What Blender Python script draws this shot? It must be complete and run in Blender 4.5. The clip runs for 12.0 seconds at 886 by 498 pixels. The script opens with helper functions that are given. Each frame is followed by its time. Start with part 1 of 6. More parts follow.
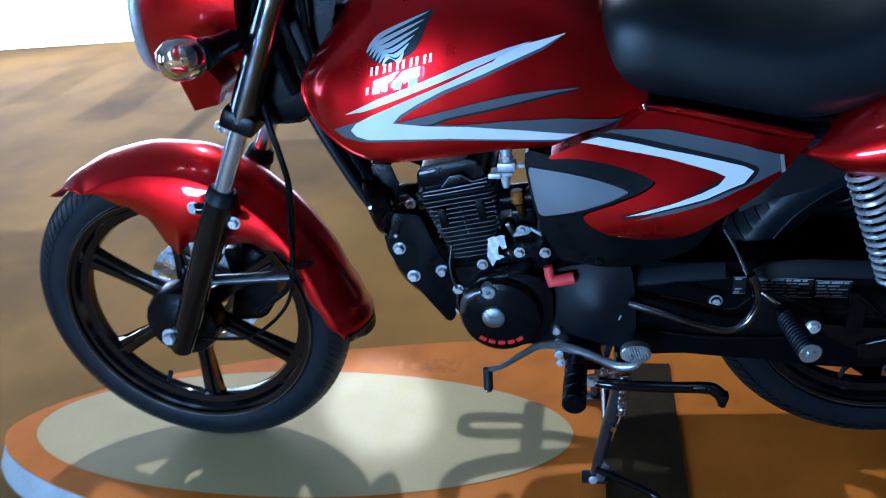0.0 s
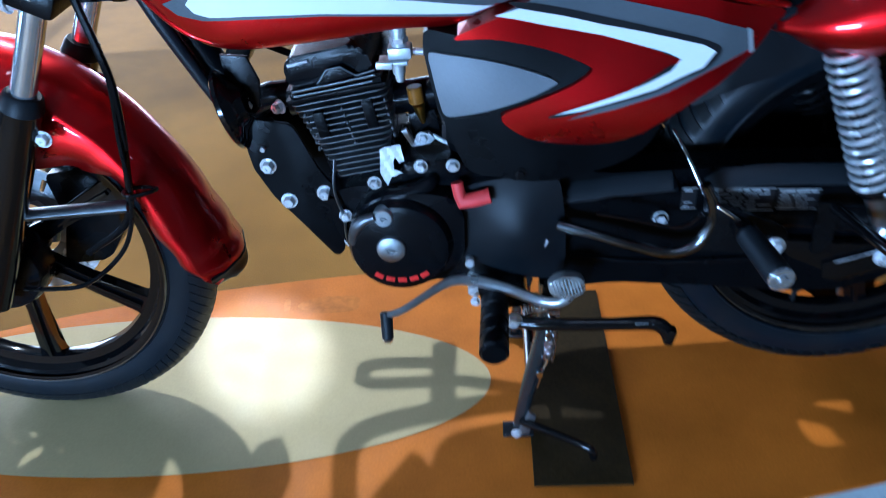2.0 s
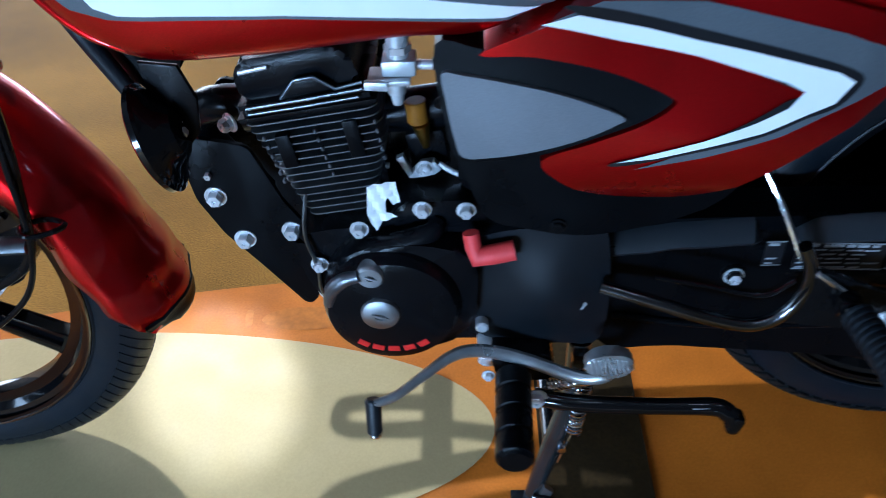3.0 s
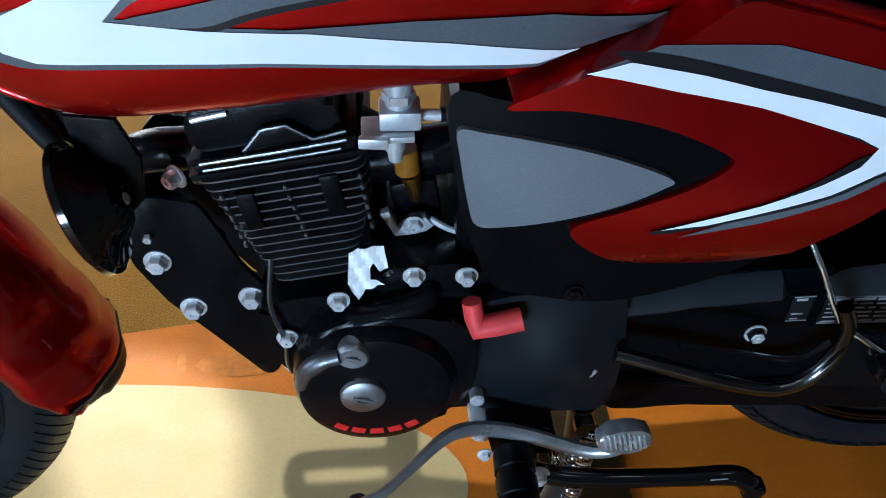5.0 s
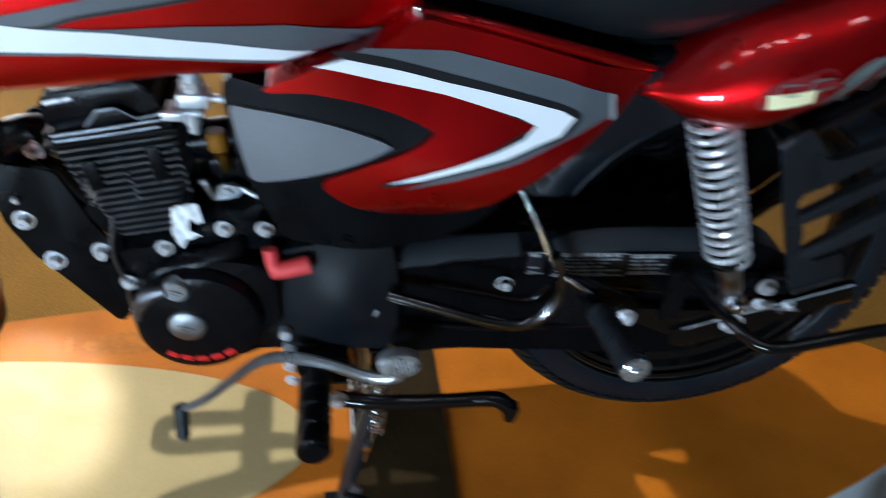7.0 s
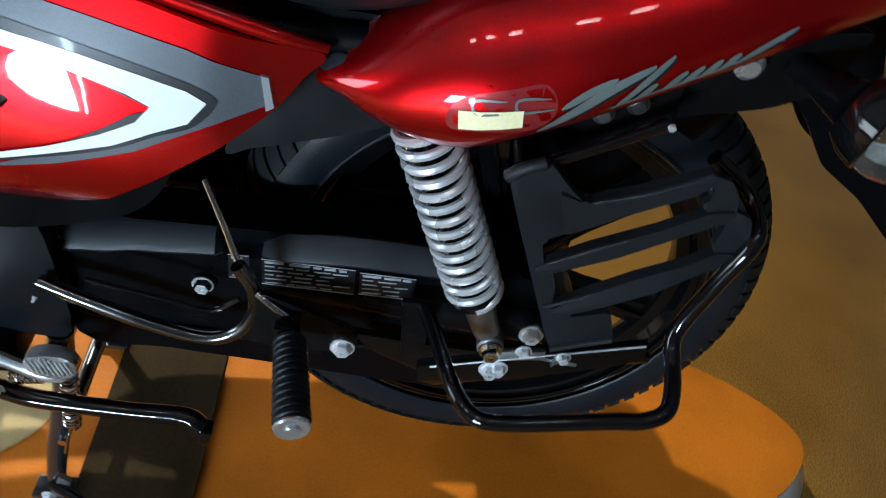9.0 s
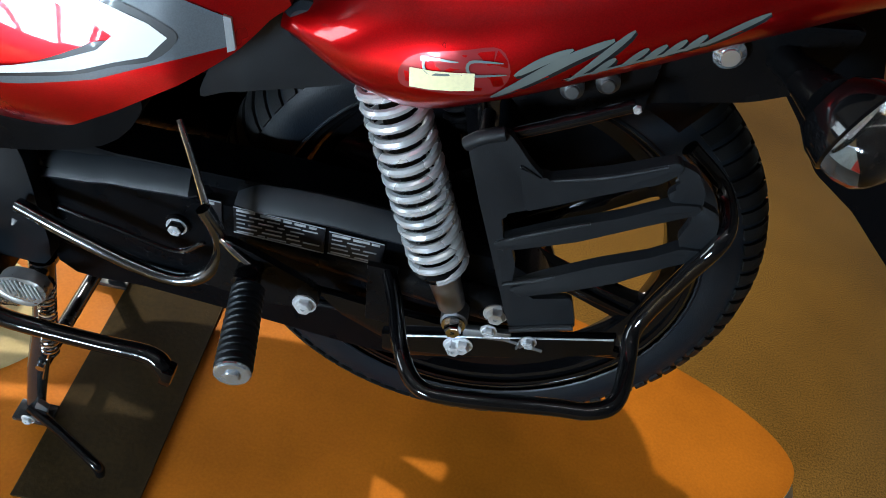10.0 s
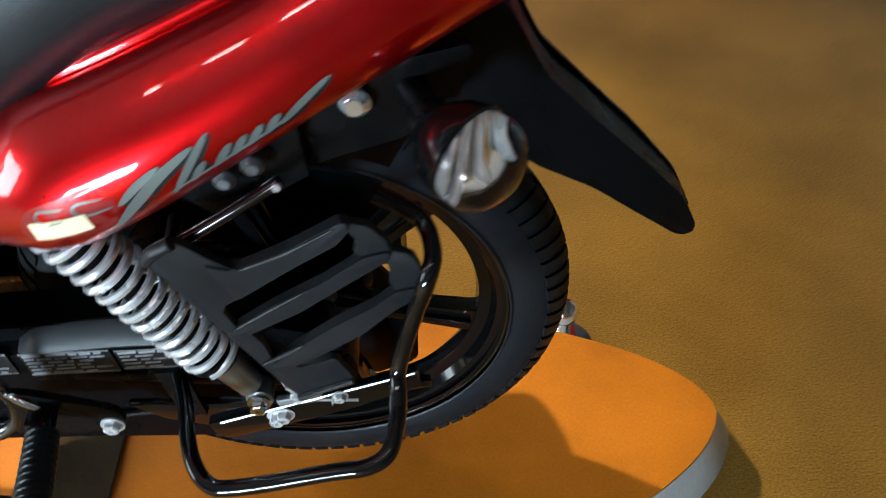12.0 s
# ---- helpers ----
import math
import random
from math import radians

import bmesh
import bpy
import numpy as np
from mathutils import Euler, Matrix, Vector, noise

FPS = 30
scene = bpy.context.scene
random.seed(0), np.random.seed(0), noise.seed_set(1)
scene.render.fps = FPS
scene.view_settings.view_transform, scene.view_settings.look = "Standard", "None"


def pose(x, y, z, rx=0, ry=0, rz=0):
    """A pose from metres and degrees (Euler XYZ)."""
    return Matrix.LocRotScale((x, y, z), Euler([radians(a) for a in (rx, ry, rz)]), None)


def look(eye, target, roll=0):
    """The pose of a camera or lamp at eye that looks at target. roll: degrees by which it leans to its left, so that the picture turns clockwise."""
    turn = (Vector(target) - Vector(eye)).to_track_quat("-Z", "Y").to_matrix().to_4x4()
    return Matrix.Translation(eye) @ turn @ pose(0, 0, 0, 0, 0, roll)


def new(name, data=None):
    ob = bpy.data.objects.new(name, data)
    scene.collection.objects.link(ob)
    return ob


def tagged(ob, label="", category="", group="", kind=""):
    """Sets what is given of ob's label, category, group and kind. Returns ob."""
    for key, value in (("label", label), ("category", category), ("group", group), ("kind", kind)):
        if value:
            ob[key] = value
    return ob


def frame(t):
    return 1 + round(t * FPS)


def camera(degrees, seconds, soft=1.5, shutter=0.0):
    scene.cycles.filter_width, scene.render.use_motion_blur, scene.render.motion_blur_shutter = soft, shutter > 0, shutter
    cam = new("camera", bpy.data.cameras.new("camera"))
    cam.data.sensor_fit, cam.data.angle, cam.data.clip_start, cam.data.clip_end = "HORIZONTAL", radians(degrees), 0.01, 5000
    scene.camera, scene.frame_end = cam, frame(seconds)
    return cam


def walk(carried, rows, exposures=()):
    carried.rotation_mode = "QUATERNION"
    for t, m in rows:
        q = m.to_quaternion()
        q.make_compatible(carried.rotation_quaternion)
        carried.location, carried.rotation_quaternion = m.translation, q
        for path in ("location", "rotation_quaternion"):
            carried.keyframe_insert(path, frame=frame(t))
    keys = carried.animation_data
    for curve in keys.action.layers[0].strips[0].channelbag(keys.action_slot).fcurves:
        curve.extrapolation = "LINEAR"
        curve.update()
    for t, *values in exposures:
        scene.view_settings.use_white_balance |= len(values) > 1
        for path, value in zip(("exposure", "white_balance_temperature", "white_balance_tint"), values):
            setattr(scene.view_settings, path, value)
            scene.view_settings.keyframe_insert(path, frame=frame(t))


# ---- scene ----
cam = camera(57.0, 12.0, soft=0.8, shutter=0.7)
PATH = [
    (0, (0.82, -1.306, 1.156), (0.46, 0.423, 0.216), -6.5),
    (0.5, (0.794, -1.283, 1.134), (0.535, 0.48, 0.226), -6.3),
    (1, (0.796, -1.25, 1.116), (0.64, 0.468, 0.104), -6.6),
    (1.5, (0.79, -1.191, 1.081), (0.704, 0.47, -0.029), -6.2),
    (2, (0.8, -1.058, 1.01), (0.661, 0.59, -0.114), -5.0),
    (2.5, (0.815, -0.876, 1.006), (0.622, 0.734, -0.164), -3.1),
    (3, (0.752, -0.74, 0.981), (0.671, 0.783, -0.312), -2.9),
    (3.5, (0.649, -0.661, 0.96), (0.717, 0.838, -0.362), -0.9),
    (5.3, (0.683, -0.595, 0.959), (0.835, 0.886, -0.376), 1.6),
    (5.5, (0.686, -0.595, 0.961), (0.855, 0.874, -0.385), 2.0),
    (6, (0.69, -0.649, 0.988), (0.991, 0.785, -0.372), 3.9),
    (6.5, (0.693, -0.736, 1.005), (1.06, 0.762, -0.268), 3.7),
    (7, (0.811, -0.838, 1.032), (1.089, 0.718, -0.193), 4.3),
    (7.5, (0.975, -0.898, 1.018), (1.289, 0.597, -0.272), 6.6),
    (7.7, (1.032, -0.889, 1.002), (1.323, 0.611, -0.289), 5.0),
    (9.3, (1.22, -0.64, 1.01), (1.349, 0.775, -0.398), 13.4),
    (9.5, (1.252, -0.643, 1.006), (1.335, 0.758, -0.419), 14.2),
    (10, (1.271, -0.662, 1.0), (1.315, 0.756, -0.409), 13.3),
    (10.5, (1.251, -0.674, 1.009), (1.377, 0.752, -0.388), 14.7),
    (11, (1.254, -0.676, 1.013), (1.466, 0.733, -0.391), 13.8),
    (11.5, (1.379, -0.638, 1.035), (1.553, 0.769, -0.376), 5.3),
    (12, (1.548, -0.593, 1.067), (1.466, 0.776, -0.389), -7.2),
]
walk(cam, [(t, look(eye, target, roll)) for t, eye, target, roll in PATH],
      [(0.0, -0.5, 4500, 10), (1.0, -0.35, 4550, 10), (1.5, -0.02, 4550, 10), (3.5, -0.12, 5200, 10), (5.5, -0.2, 5800, 10), (7.5, 0.02, 6150, 10), (10.0, 0.36, 6550, 10), (11.5, 0.58, 6850, 8), (12.0, 0.86, 6700, 8)])


# ---- world, sun, lamps ----
world = bpy.data.worlds.new("world")
scene.world = world
world.use_nodes = True
wn = world.node_tree
sky = wn.nodes.new("ShaderNodeTexSky")
sky.sky_type, sky.sun_disc = "NISHITA", False
sky.sun_elevation, sky.sun_rotation = radians(47), radians(0)
wn.nodes["Background"].inputs["Strength"].default_value = 0.15
wn.links.new(sky.outputs["Color"], wn.nodes["Background"].inputs["Color"])

sun = new("sun", bpy.data.lights.new("sun", "SUN"))
sun.data.energy, sun.data.angle, sun.data.color = 5.0, radians(0.6), (1.0, 0.95, 0.88)
sun.matrix_world = look((-2, 8, 8), (-2, 0.5, 0))


def area_lamp(name, eye, target, w, h, watts, colour):
    d = bpy.data.lights.new(name, "AREA")
    d.shape, d.size, d.size_y, d.energy, d.color = "RECTANGLE", w, h, watts, colour
    ob = new(name, d)
    ob.matrix_world = look(eye, target)
    return ob


def spot_lamp(name, eye, target, watts, angle, radius, colour):
    d = bpy.data.lights.new(name, "SPOT")
    d.energy, d.spot_size, d.spot_blend, d.shadow_soft_size, d.color = watts, radians(angle), 0.6, radius, colour
    ob = new(name, d)
    ob.matrix_world = look(eye, target)
    return ob


KEY = (-0.15, 1.88, 3.02)
spot_lamp("key_spot", KEY, (0.12, 0.1, 0.0), 500, 86, 0.045, (1.0, 0.945, 0.785)).data.spot_blend = 1.0
ACCENT = (-1.1, 3.2, 3.02)
spot_lamp("accent_spot", ACCENT, (0.34, 0.105, 0.0), 1800, 3.3, 0.03, (1.0, 0.96, 0.88)).data.spot_blend = 0.3
# the row of small ceiling lights
ROW = [(-0.5 + 0.5 * k, -1.15) for k in range(6)]
for x, y in ROW:
    area_lamp("ceiling_panel_lamp", (x, y, 3.06), (x, y, 0), 0.2, 0.1, 0.7, (0.92, 0.96, 1.0))
# daylight of the window behind the visitor and of the shop front on the west side
area_lamp("window_daylight", (-0.7, -3.74, 0.65), (0.4, 0, 0.7), 1.2, 0.6, 275, (0.62, 0.82, 1.0))
area_lamp("glazing_daylight", (-2.95, 4.0, 1.3), (-2.6, 0, 0.0), 3.4, 2.2, 245, (1.0, 0.95, 0.88))
area_lamp("shopfront_daylight", (-4.86, -0.9, 1.5), (0.2, 0, 0.6), 1.8, 1.9, 85, (0.75, 0.9, 1.0))

# ---- materials ----
def material(name, base, rough=0.5, metal=0.0, coat=0.0, grain=0.0, grain_scale=300.0, stain=0.0, stain_scale=4.0, stain_colour=None,
             bump=0.0, bump_scale=400.0, spec=0.3, coat_rough=0.04, rough_var=0.0):
    """Principled surface with a coarse stain, a fine grain, uneven gloss and a fine relief, all at real size."""
    m = bpy.data.materials.new(name)
    m.use_nodes = True
    nt = m.node_tree
    n, l = nt.nodes, nt.links
    b = n["Principled BSDF"]
    b.inputs["Base Color"].default_value = (*base, 1)
    b.inputs["Roughness"].default_value = rough
    b.inputs["Metallic"].default_value = metal
    b.inputs["Coat Weight"].default_value = coat
    b.inputs["Coat Roughness"].default_value = coat_rough
    b.inputs["Specular IOR Level"].default_value = spec
    co = n.new("ShaderNodeTexCoord")

    def tex(scale, detail=4.0):
        t = n.new("ShaderNodeTexNoise")
        t.inputs["Scale"].default_value, t.inputs["Detail"].default_value = scale, detail
        l.new(co.outputs["Object"], t.inputs["Vector"])
        return t

    colour = None
    if stain:
        t = tex(stain_scale)
        ramp = n.new("ShaderNodeValToRGB")
        ramp.color_ramp.elements[0].position, ramp.color_ramp.elements[1].position = 0.38, 0.68
        l.new(t.outputs["Fac"], ramp.inputs["Fac"])
        mix = n.new("ShaderNodeMix")
        mix.data_type = "RGBA"
        mix.inputs["A"].default_value = (*base, 1)
        mix.inputs["B"].default_value = (*(stain_colour or tuple(c * (1 - stain) for c in base)), 1)
        l.new(ramp.outputs["Color"], mix.inputs["Factor"])
        colour = mix.outputs["Result"]
    if grain:
        t = tex(grain_scale, 2.0)
        mr = n.new("ShaderNodeMapRange")
        mr.inputs["From Min"].default_value, mr.inputs["From Max"].default_value = 0.3, 0.7
        mr.inputs["To Min"].default_value, mr.inputs["To Max"].default_value = 1 - grain, 1 + grain
        l.new(t.outputs["Fac"], mr.inputs["Value"])
        mul = n.new("ShaderNodeVectorMath")
        mul.operation = "SCALE"
        if colour is None:
            mul.inputs[0].default_value = base
        else:
            l.new(colour, mul.inputs[0])
        l.new(mr.outputs["Result"], mul.inputs["Scale"])
        colour = mul.outputs["Vector"]
    if colour is not None:
        l.new(colour, b.inputs["Base Color"])
    if rough_var:
        t = tex(22.0)
        mr = n.new("ShaderNodeMapRange")
        mr.inputs["To Min"].default_value, mr.inputs["To Max"].default_value = max(0.02, rough - rough_var), min(1.0, rough + rough_var)
        mr.inputs["From Min"].default_value, mr.inputs["From Max"].default_value = 0.3, 0.7
        l.new(t.outputs["Fac"], mr.inputs["Value"])
        l.new(mr.outputs["Result"], b.inputs["Roughness"])
    if bump:
        t = tex(bump_scale, 3.0)
        bp = n.new("ShaderNodeBump")
        bp.inputs["Strength"].default_value, bp.inputs["Distance"].default_value = bump, 0.001
        l.new(t.outputs["Fac"], bp.inputs["Height"])
        l.new(bp.outputs["Normal"], b.inputs["Normal"])
    return m


def glow(name, colour, strength):
    m = bpy.data.materials.new(name)
    m.use_nodes = True
    b = m.node_tree.nodes["Principled BSDF"]
    b.inputs["Base Color"].default_value = (*colour, 1)
    b.inputs["Emission Color"].default_value = (*colour, 1)
    b.inputs["Emission Strength"].default_value = strength
    return m


def clear(name, tint, rough=0.02):
    m = bpy.data.materials.new(name)
    m.use_nodes = True
    b = m.node_tree.nodes["Principled BSDF"]
    b.inputs["Base Color"].default_value = (*tint, 1)
    b.inputs["Roughness"].default_value = rough
    b.inputs["Transmission Weight"].default_value = 1.0
    b.inputs["IOR"].default_value = 1.45
    return m


RED = material("red_lacquer", (0.5, 0.0025, 0.0045), 0.3, 0.88, coat=0.8, coat_rough=0.03, spec=0.2, grain=0.12, grain_scale=900, rough_var=0.03)
BLACK_GLOSS = material("gloss_black_paint", (0.003, 0.003, 0.0035), 0.1, 0.0, coat=0.3, rough_var=0.05, stain=0.3, stain_scale=20)
BLACK_SATIN = material("satin_black_paint", (0.004, 0.004, 0.0045), 0.26, 0.0, rough_var=0.1, bump=0.15, bump_scale=700, spec=0.13, stain=0.3, stain_scale=15)
ENGINE_BLACK = material("engine_black", (0.003, 0.0034, 0.0045), 0.24, 0.0, spec=0.14, rough_var=0.1, bump=0.25, bump_scale=900, stain=0.3, stain_scale=18)
PLASTIC = material("black_plastic", (0.0015, 0.002, 0.0028), 0.32, spec=0.09, bump=0.3, bump_scale=1500, rough_var=0.08, stain=0.2, stain_scale=12)
SATIN_GREY = material("satin_grey_plastic", (0.012, 0.0145, 0.018), 0.42, spec=0.4, bump=0.2, bump_scale=1500, rough_var=0.06, stain=0.2, stain_scale=10)
COVER_BLACK = material("satin_cover", (0.0045, 0.0062, 0.0085), 0.38, spec=0.26, bump=0.2, bump_scale=1200, rough_var=0.06, stain=0.2, stain_scale=12)
PLASTIC_GREY = material("dark_grey_plastic", (0.0105, 0.012, 0.0142), 0.4, spec=0.22, bump=0.35, bump_scale=1500, rough_var=0.07, stain=0.2, stain_scale=12)
RUBBER = material("tyre_rubber", (0.0045, 0.0075, 0.0115), 0.42, spec=0.2, bump=0.35, bump_scale=500, stain=0.4, stain_scale=14, stain_colour=(0.009, 0.01, 0.0115), rough_var=0.1)
# rear tread blocks: light from behind on the knobs is put into this grey
TREAD = material("lit_tread_rubber", (0.0085, 0.009, 0.0095), 0.6, spec=0.16, bump=0.35, bump_scale=500, stain=0.4, stain_scale=20, rough_var=0.1)
VINYL = material("seat_vinyl", (0.0052, 0.0078, 0.0098), 0.44, spec=0.28, bump=0.25, bump_scale=650, stain=0.2, stain_scale=6, rough_var=0.05)
CHROME = material("chrome", (0.82, 0.83, 0.85), 0.1, 1.0, rough_var=0.05, stain=0.2, stain_scale=30)
STEEL = material("zinc_steel", (0.8, 0.82, 0.85), 0.26, 0.6, rough_var=0.1, stain=0.3, stain_scale=60)
ALLOY = material("cast_alloy", (0.36, 0.38, 0.4), 0.42, 1.0, bump=0.3, bump_scale=900, stain=0.3, stain_scale=40, rough_var=0.1)
ALLOY_PALE = material("pale_alloy", (0.6, 0.64, 0.67), 0.36, 0.6, bump=0.3, bump_scale=900, stain=0.3, stain_scale=50, rough_var=0.1)
GUNMETAL = material("dark_forged_steel", (0.18, 0.19, 0.2), 0.4, 1.0, bump=0.2, bump_scale=700, stain=0.3, stain_scale=40, rough_var=0.1)
FORGED = material("forged_grey", (0.52, 0.545, 0.56), 0.34, 0.85, bump=0.2, bump_scale=700, stain=0.3, stain_scale=40, rough_var=0.1)
STAND_STEEL = material("stand_enamel", (0.05, 0.056, 0.062), 0.22, 0.7, coat=0.6, coat_rough=0.12, rough_var=0.08, stain=0.3, stain_scale=25)
HARD_CHROME = material("hard_chrome", (0.7, 0.74, 0.78), 0.12, 0.85, rough_var=0.05, stain=0.15, stain_scale=30)
DARK_CHROME = material("dark_chrome", (0.2, 0.21, 0.225), 0.18, 1.0, rough_var=0.06, stain=0.3, stain_scale=30)
ZINC_WHITE = material("bright_zinc", (0.84, 0.86, 0.89), 0.25, 0.35, rough_var=0.08, stain=0.2, stain_scale=60)
AMBER = material("amber_plastic", (0.22, 0.09, 0.01), 0.3, stain=0.3, stain_scale=60)
SPRING = material("silver_spring_paint", (0.78, 0.8, 0.83), 0.28, 0.66, rough_var=0.08, stain=0.2, stain_scale=40)
BRASS = material("brass", (0.62, 0.36, 0.06), 0.3, 1.0, stain=0.4, stain_scale=50)
WHITE_FILM = material("white_sticker", (0.78, 0.8, 0.82), 0.3, 0.0, coat=0.5, stain=0.06, stain_scale=14)
SILVER_WHITE = material("pale_silver_sticker", (0.66, 0.69, 0.72), 0.28, 0.25, coat=0.5, stain=0.08, stain_scale=10)
SILVER_FILM = material("silver_sticker", (0.5, 0.53, 0.56), 0.3, 0.5, coat=0.5, grain=0.05, grain_scale=700, stain=0.1, stain_scale=10)
GREY_FILM = material("grey_sticker", (0.095, 0.107, 0.12), 0.35, 0.1, coat=0.4, grain=0.1, grain_scale=800, stain=0.15, stain_scale=10)
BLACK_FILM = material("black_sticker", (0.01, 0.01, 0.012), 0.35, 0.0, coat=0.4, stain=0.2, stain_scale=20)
CREAM_LABEL = material("cream_label", (0.8, 0.71, 0.42), 0.5, grain=0.05, grain_scale=300)
INK_WHITE = material("white_print", (0.32, 0.33, 0.34), 0.5, stain=0.3, stain_scale=120)
SCRIPT_GREY = material("script_grey", (0.16, 0.185, 0.178), 0.35, 0.3, coat=0.3, stain=0.2, stain_scale=30)
INK_RED = material("red_print", (0.6, 0.02, 0.015), 0.4, stain=0.2, stain_scale=150)
RED_PLASTIC = material("red_rubber", (0.62, 0.05, 0.05), 0.5, bump=0.2, stain=0.15, stain_scale=40)
TAPE = material("white_tape", (0.75, 0.76, 0.76), 0.55, bump=0.6, bump_scale=120, stain=0.25, stain_scale=60)
LENS = clear("clear_lens", (0.93, 0.96, 0.98), 0.05)
WOOD_ORANGE = material("orange_laminate", (0.5, 0.15, 0.011), 0.5, spec=0.07, grain=0.08, grain_scale=240, stain=0.26, stain_scale=6, rough_var=0.08)
WORN = material("worn_laminate", (0.43, 0.135, 0.008), 0.5, spec=0.1, grain=0.15, grain_scale=90, stain=0.2, stain_scale=14)
CREAM = material("cream_laminate", (0.44, 0.345, 0.165), 0.55, spec=0.15, grain=0.04, grain_scale=240, stain=0.1, stain_scale=5, rough_var=0.08)
RIM_SILVER = material("silver_edge_band", (0.5, 0.55, 0.57), 0.38, 0.35, grain=0.06, grain_scale=150, stain=0.22, stain_scale=9, rough_var=0.08)
MAT = material("black_rubber_mat", (0.026, 0.0155, 0.0035), 0.8, spec=0.12, grain=0.2, grain_scale=160, bump=0.5, bump_scale=160, stain=0.3, stain_scale=18)
CARPET = material("brown_carpet", (0.245, 0.124, 0.019), 0.9, grain=0.42, grain_scale=330, bump=0.5, bump_scale=330, stain=0.4, stain_scale=2.4, spec=0.1)
PLASTER = material("plaster_wall", (0.11, 0.105, 0.1), 0.8, grain=0.05, grain_scale=60, stain=0.08, stain_scale=1.2)
CEIL = material("ceiling_board", (0.12, 0.12, 0.12), 0.8, grain=0.05, grain_scale=60, stain=0.06, stain_scale=1.0)
shag = CARPET.node_tree.nodes["Principled BSDF"]
shag.inputs["Sheen Weight"].default_value, shag.inputs["Sheen Roughness"].default_value = 0.15, 0.4
FRAME_ALU = material("aluminium_frame", (0.5, 0.5, 0.5), 0.4, 0.8, stain=0.2, stain_scale=8)
DAYLIGHT = glow("bright_street", (0.95, 0.98, 1.0), 6.5)
TUBE_GLOW = glow("lamp_diffuser", (1.0, 0.95, 0.88), 10.0)


# ---- mesh helpers ----
def part(name, bm, mat, parent=None, label="", sharp=38):
    """Links a bmesh as one mesh object under a thing or a part."""
    bmesh.ops.recalc_face_normals(bm, faces=bm.faces)
    for f in bm.faces:
        f.smooth = True
    for e in bm.edges:
        if len(e.link_faces) == 2 and e.calc_face_angle(0.0) > radians(sharp):
            e.smooth = False
    me = bpy.data.meshes.new(name)
    bm.to_mesh(me)
    bm.free()
    me.materials.append(mat)
    ob = new(name, me)
    if parent is not None:
        ob.parent = parent
    if label:
        ob["label"] = label
    return ob


def again(ob, m, parent=None, name=None):
    """Another object on the same mesh, moved by m."""
    o = new(name or ob.name.split(".")[0], ob.data)
    o.matrix_basis = m
    o.parent = parent or ob.parent
    return o


def thing(name, label, category, group="", kind=""):
    return tagged(new(name), label, category, group, kind)


def join(*bms):
    out = bmesh.new()
    for b in bms:
        me = bpy.data.meshes.new("tmp")
        b.to_mesh(me)
        b.free()
        out.from_mesh(me)
        bpy.data.meshes.remove(me)
    return out


def smooth_path(pts, steps=6, closed=False):
    """Catmull-Rom through the points."""
    p = [Vector(q) for q in pts]
    n = len(p)
    out = []
    for i in range(n if closed else n - 1):
        a = p[(i - 1) % n] if closed or i else p[0] * 2 - p[1]
        b, c = p[i], p[(i + 1) % n]
        d = p[(i + 2) % n] if closed or i + 2 < n else p[-1] * 2 - p[-2]
        for s in range(steps):
            t = s / steps
            out.append(0.5 * (2 * b + (c - a) * t + (2 * a - 5 * b + 4 * c - d) * t * t + (3 * b - a - 3 * c + d) * t ** 3))
    if not closed:
        out.append(p[-1])
    return out


def tube(pts, r, n=10, steps=6, closed=False, curved=True, flat=1.0):
    """A round (or flattened) bar along a path; r is one radius or one for each end point of the path."""
    path = smooth_path(pts, steps, closed) if curved and len(pts) > 2 else [Vector(q) for q in pts]
    bm = bmesh.new()
    rings = []
    up = None
    m = len(path)
    for i, p in enumerate(path):
        d = (path[(i + 1) % m] - path[i - 1]) if closed or 0 < i < m - 1 else (path[1] - path[0] if i == 0 else path[-1] - path[-2])
        d.normalize()
        if up is None:
            up = Vector((0, 0, 1)) if abs(d.z) < 0.9 else Vector((1, 0, 0))
        side = d.cross(up).normalized()
        up = side.cross(d).normalized()
        if isinstance(r, (tuple, list)):
            f = i / max(1, m - 1) * (len(r) - 1)
            k = min(int(f), len(r) - 2)
            rr = r[k] + (r[k + 1] - r[k]) * (f - k)
        else:
            rr = r
        rings.append([bm.verts.new(p + (side * math.cos(2 * math.pi * j / n) + up * flat * math.sin(2 * math.pi * j / n)) * rr) for j in range(n)])
    for i in range(m if closed else m - 1):
        a, b = rings[i], rings[(i + 1) % m]
        for j in range(n):
            bm.faces.new((a[j], a[(j + 1) % n], b[(j + 1) % n], b[j]))
    if not closed:
        bm.faces.new(rings[0][::-1])
        bm.faces.new(rings[-1])
    return bm


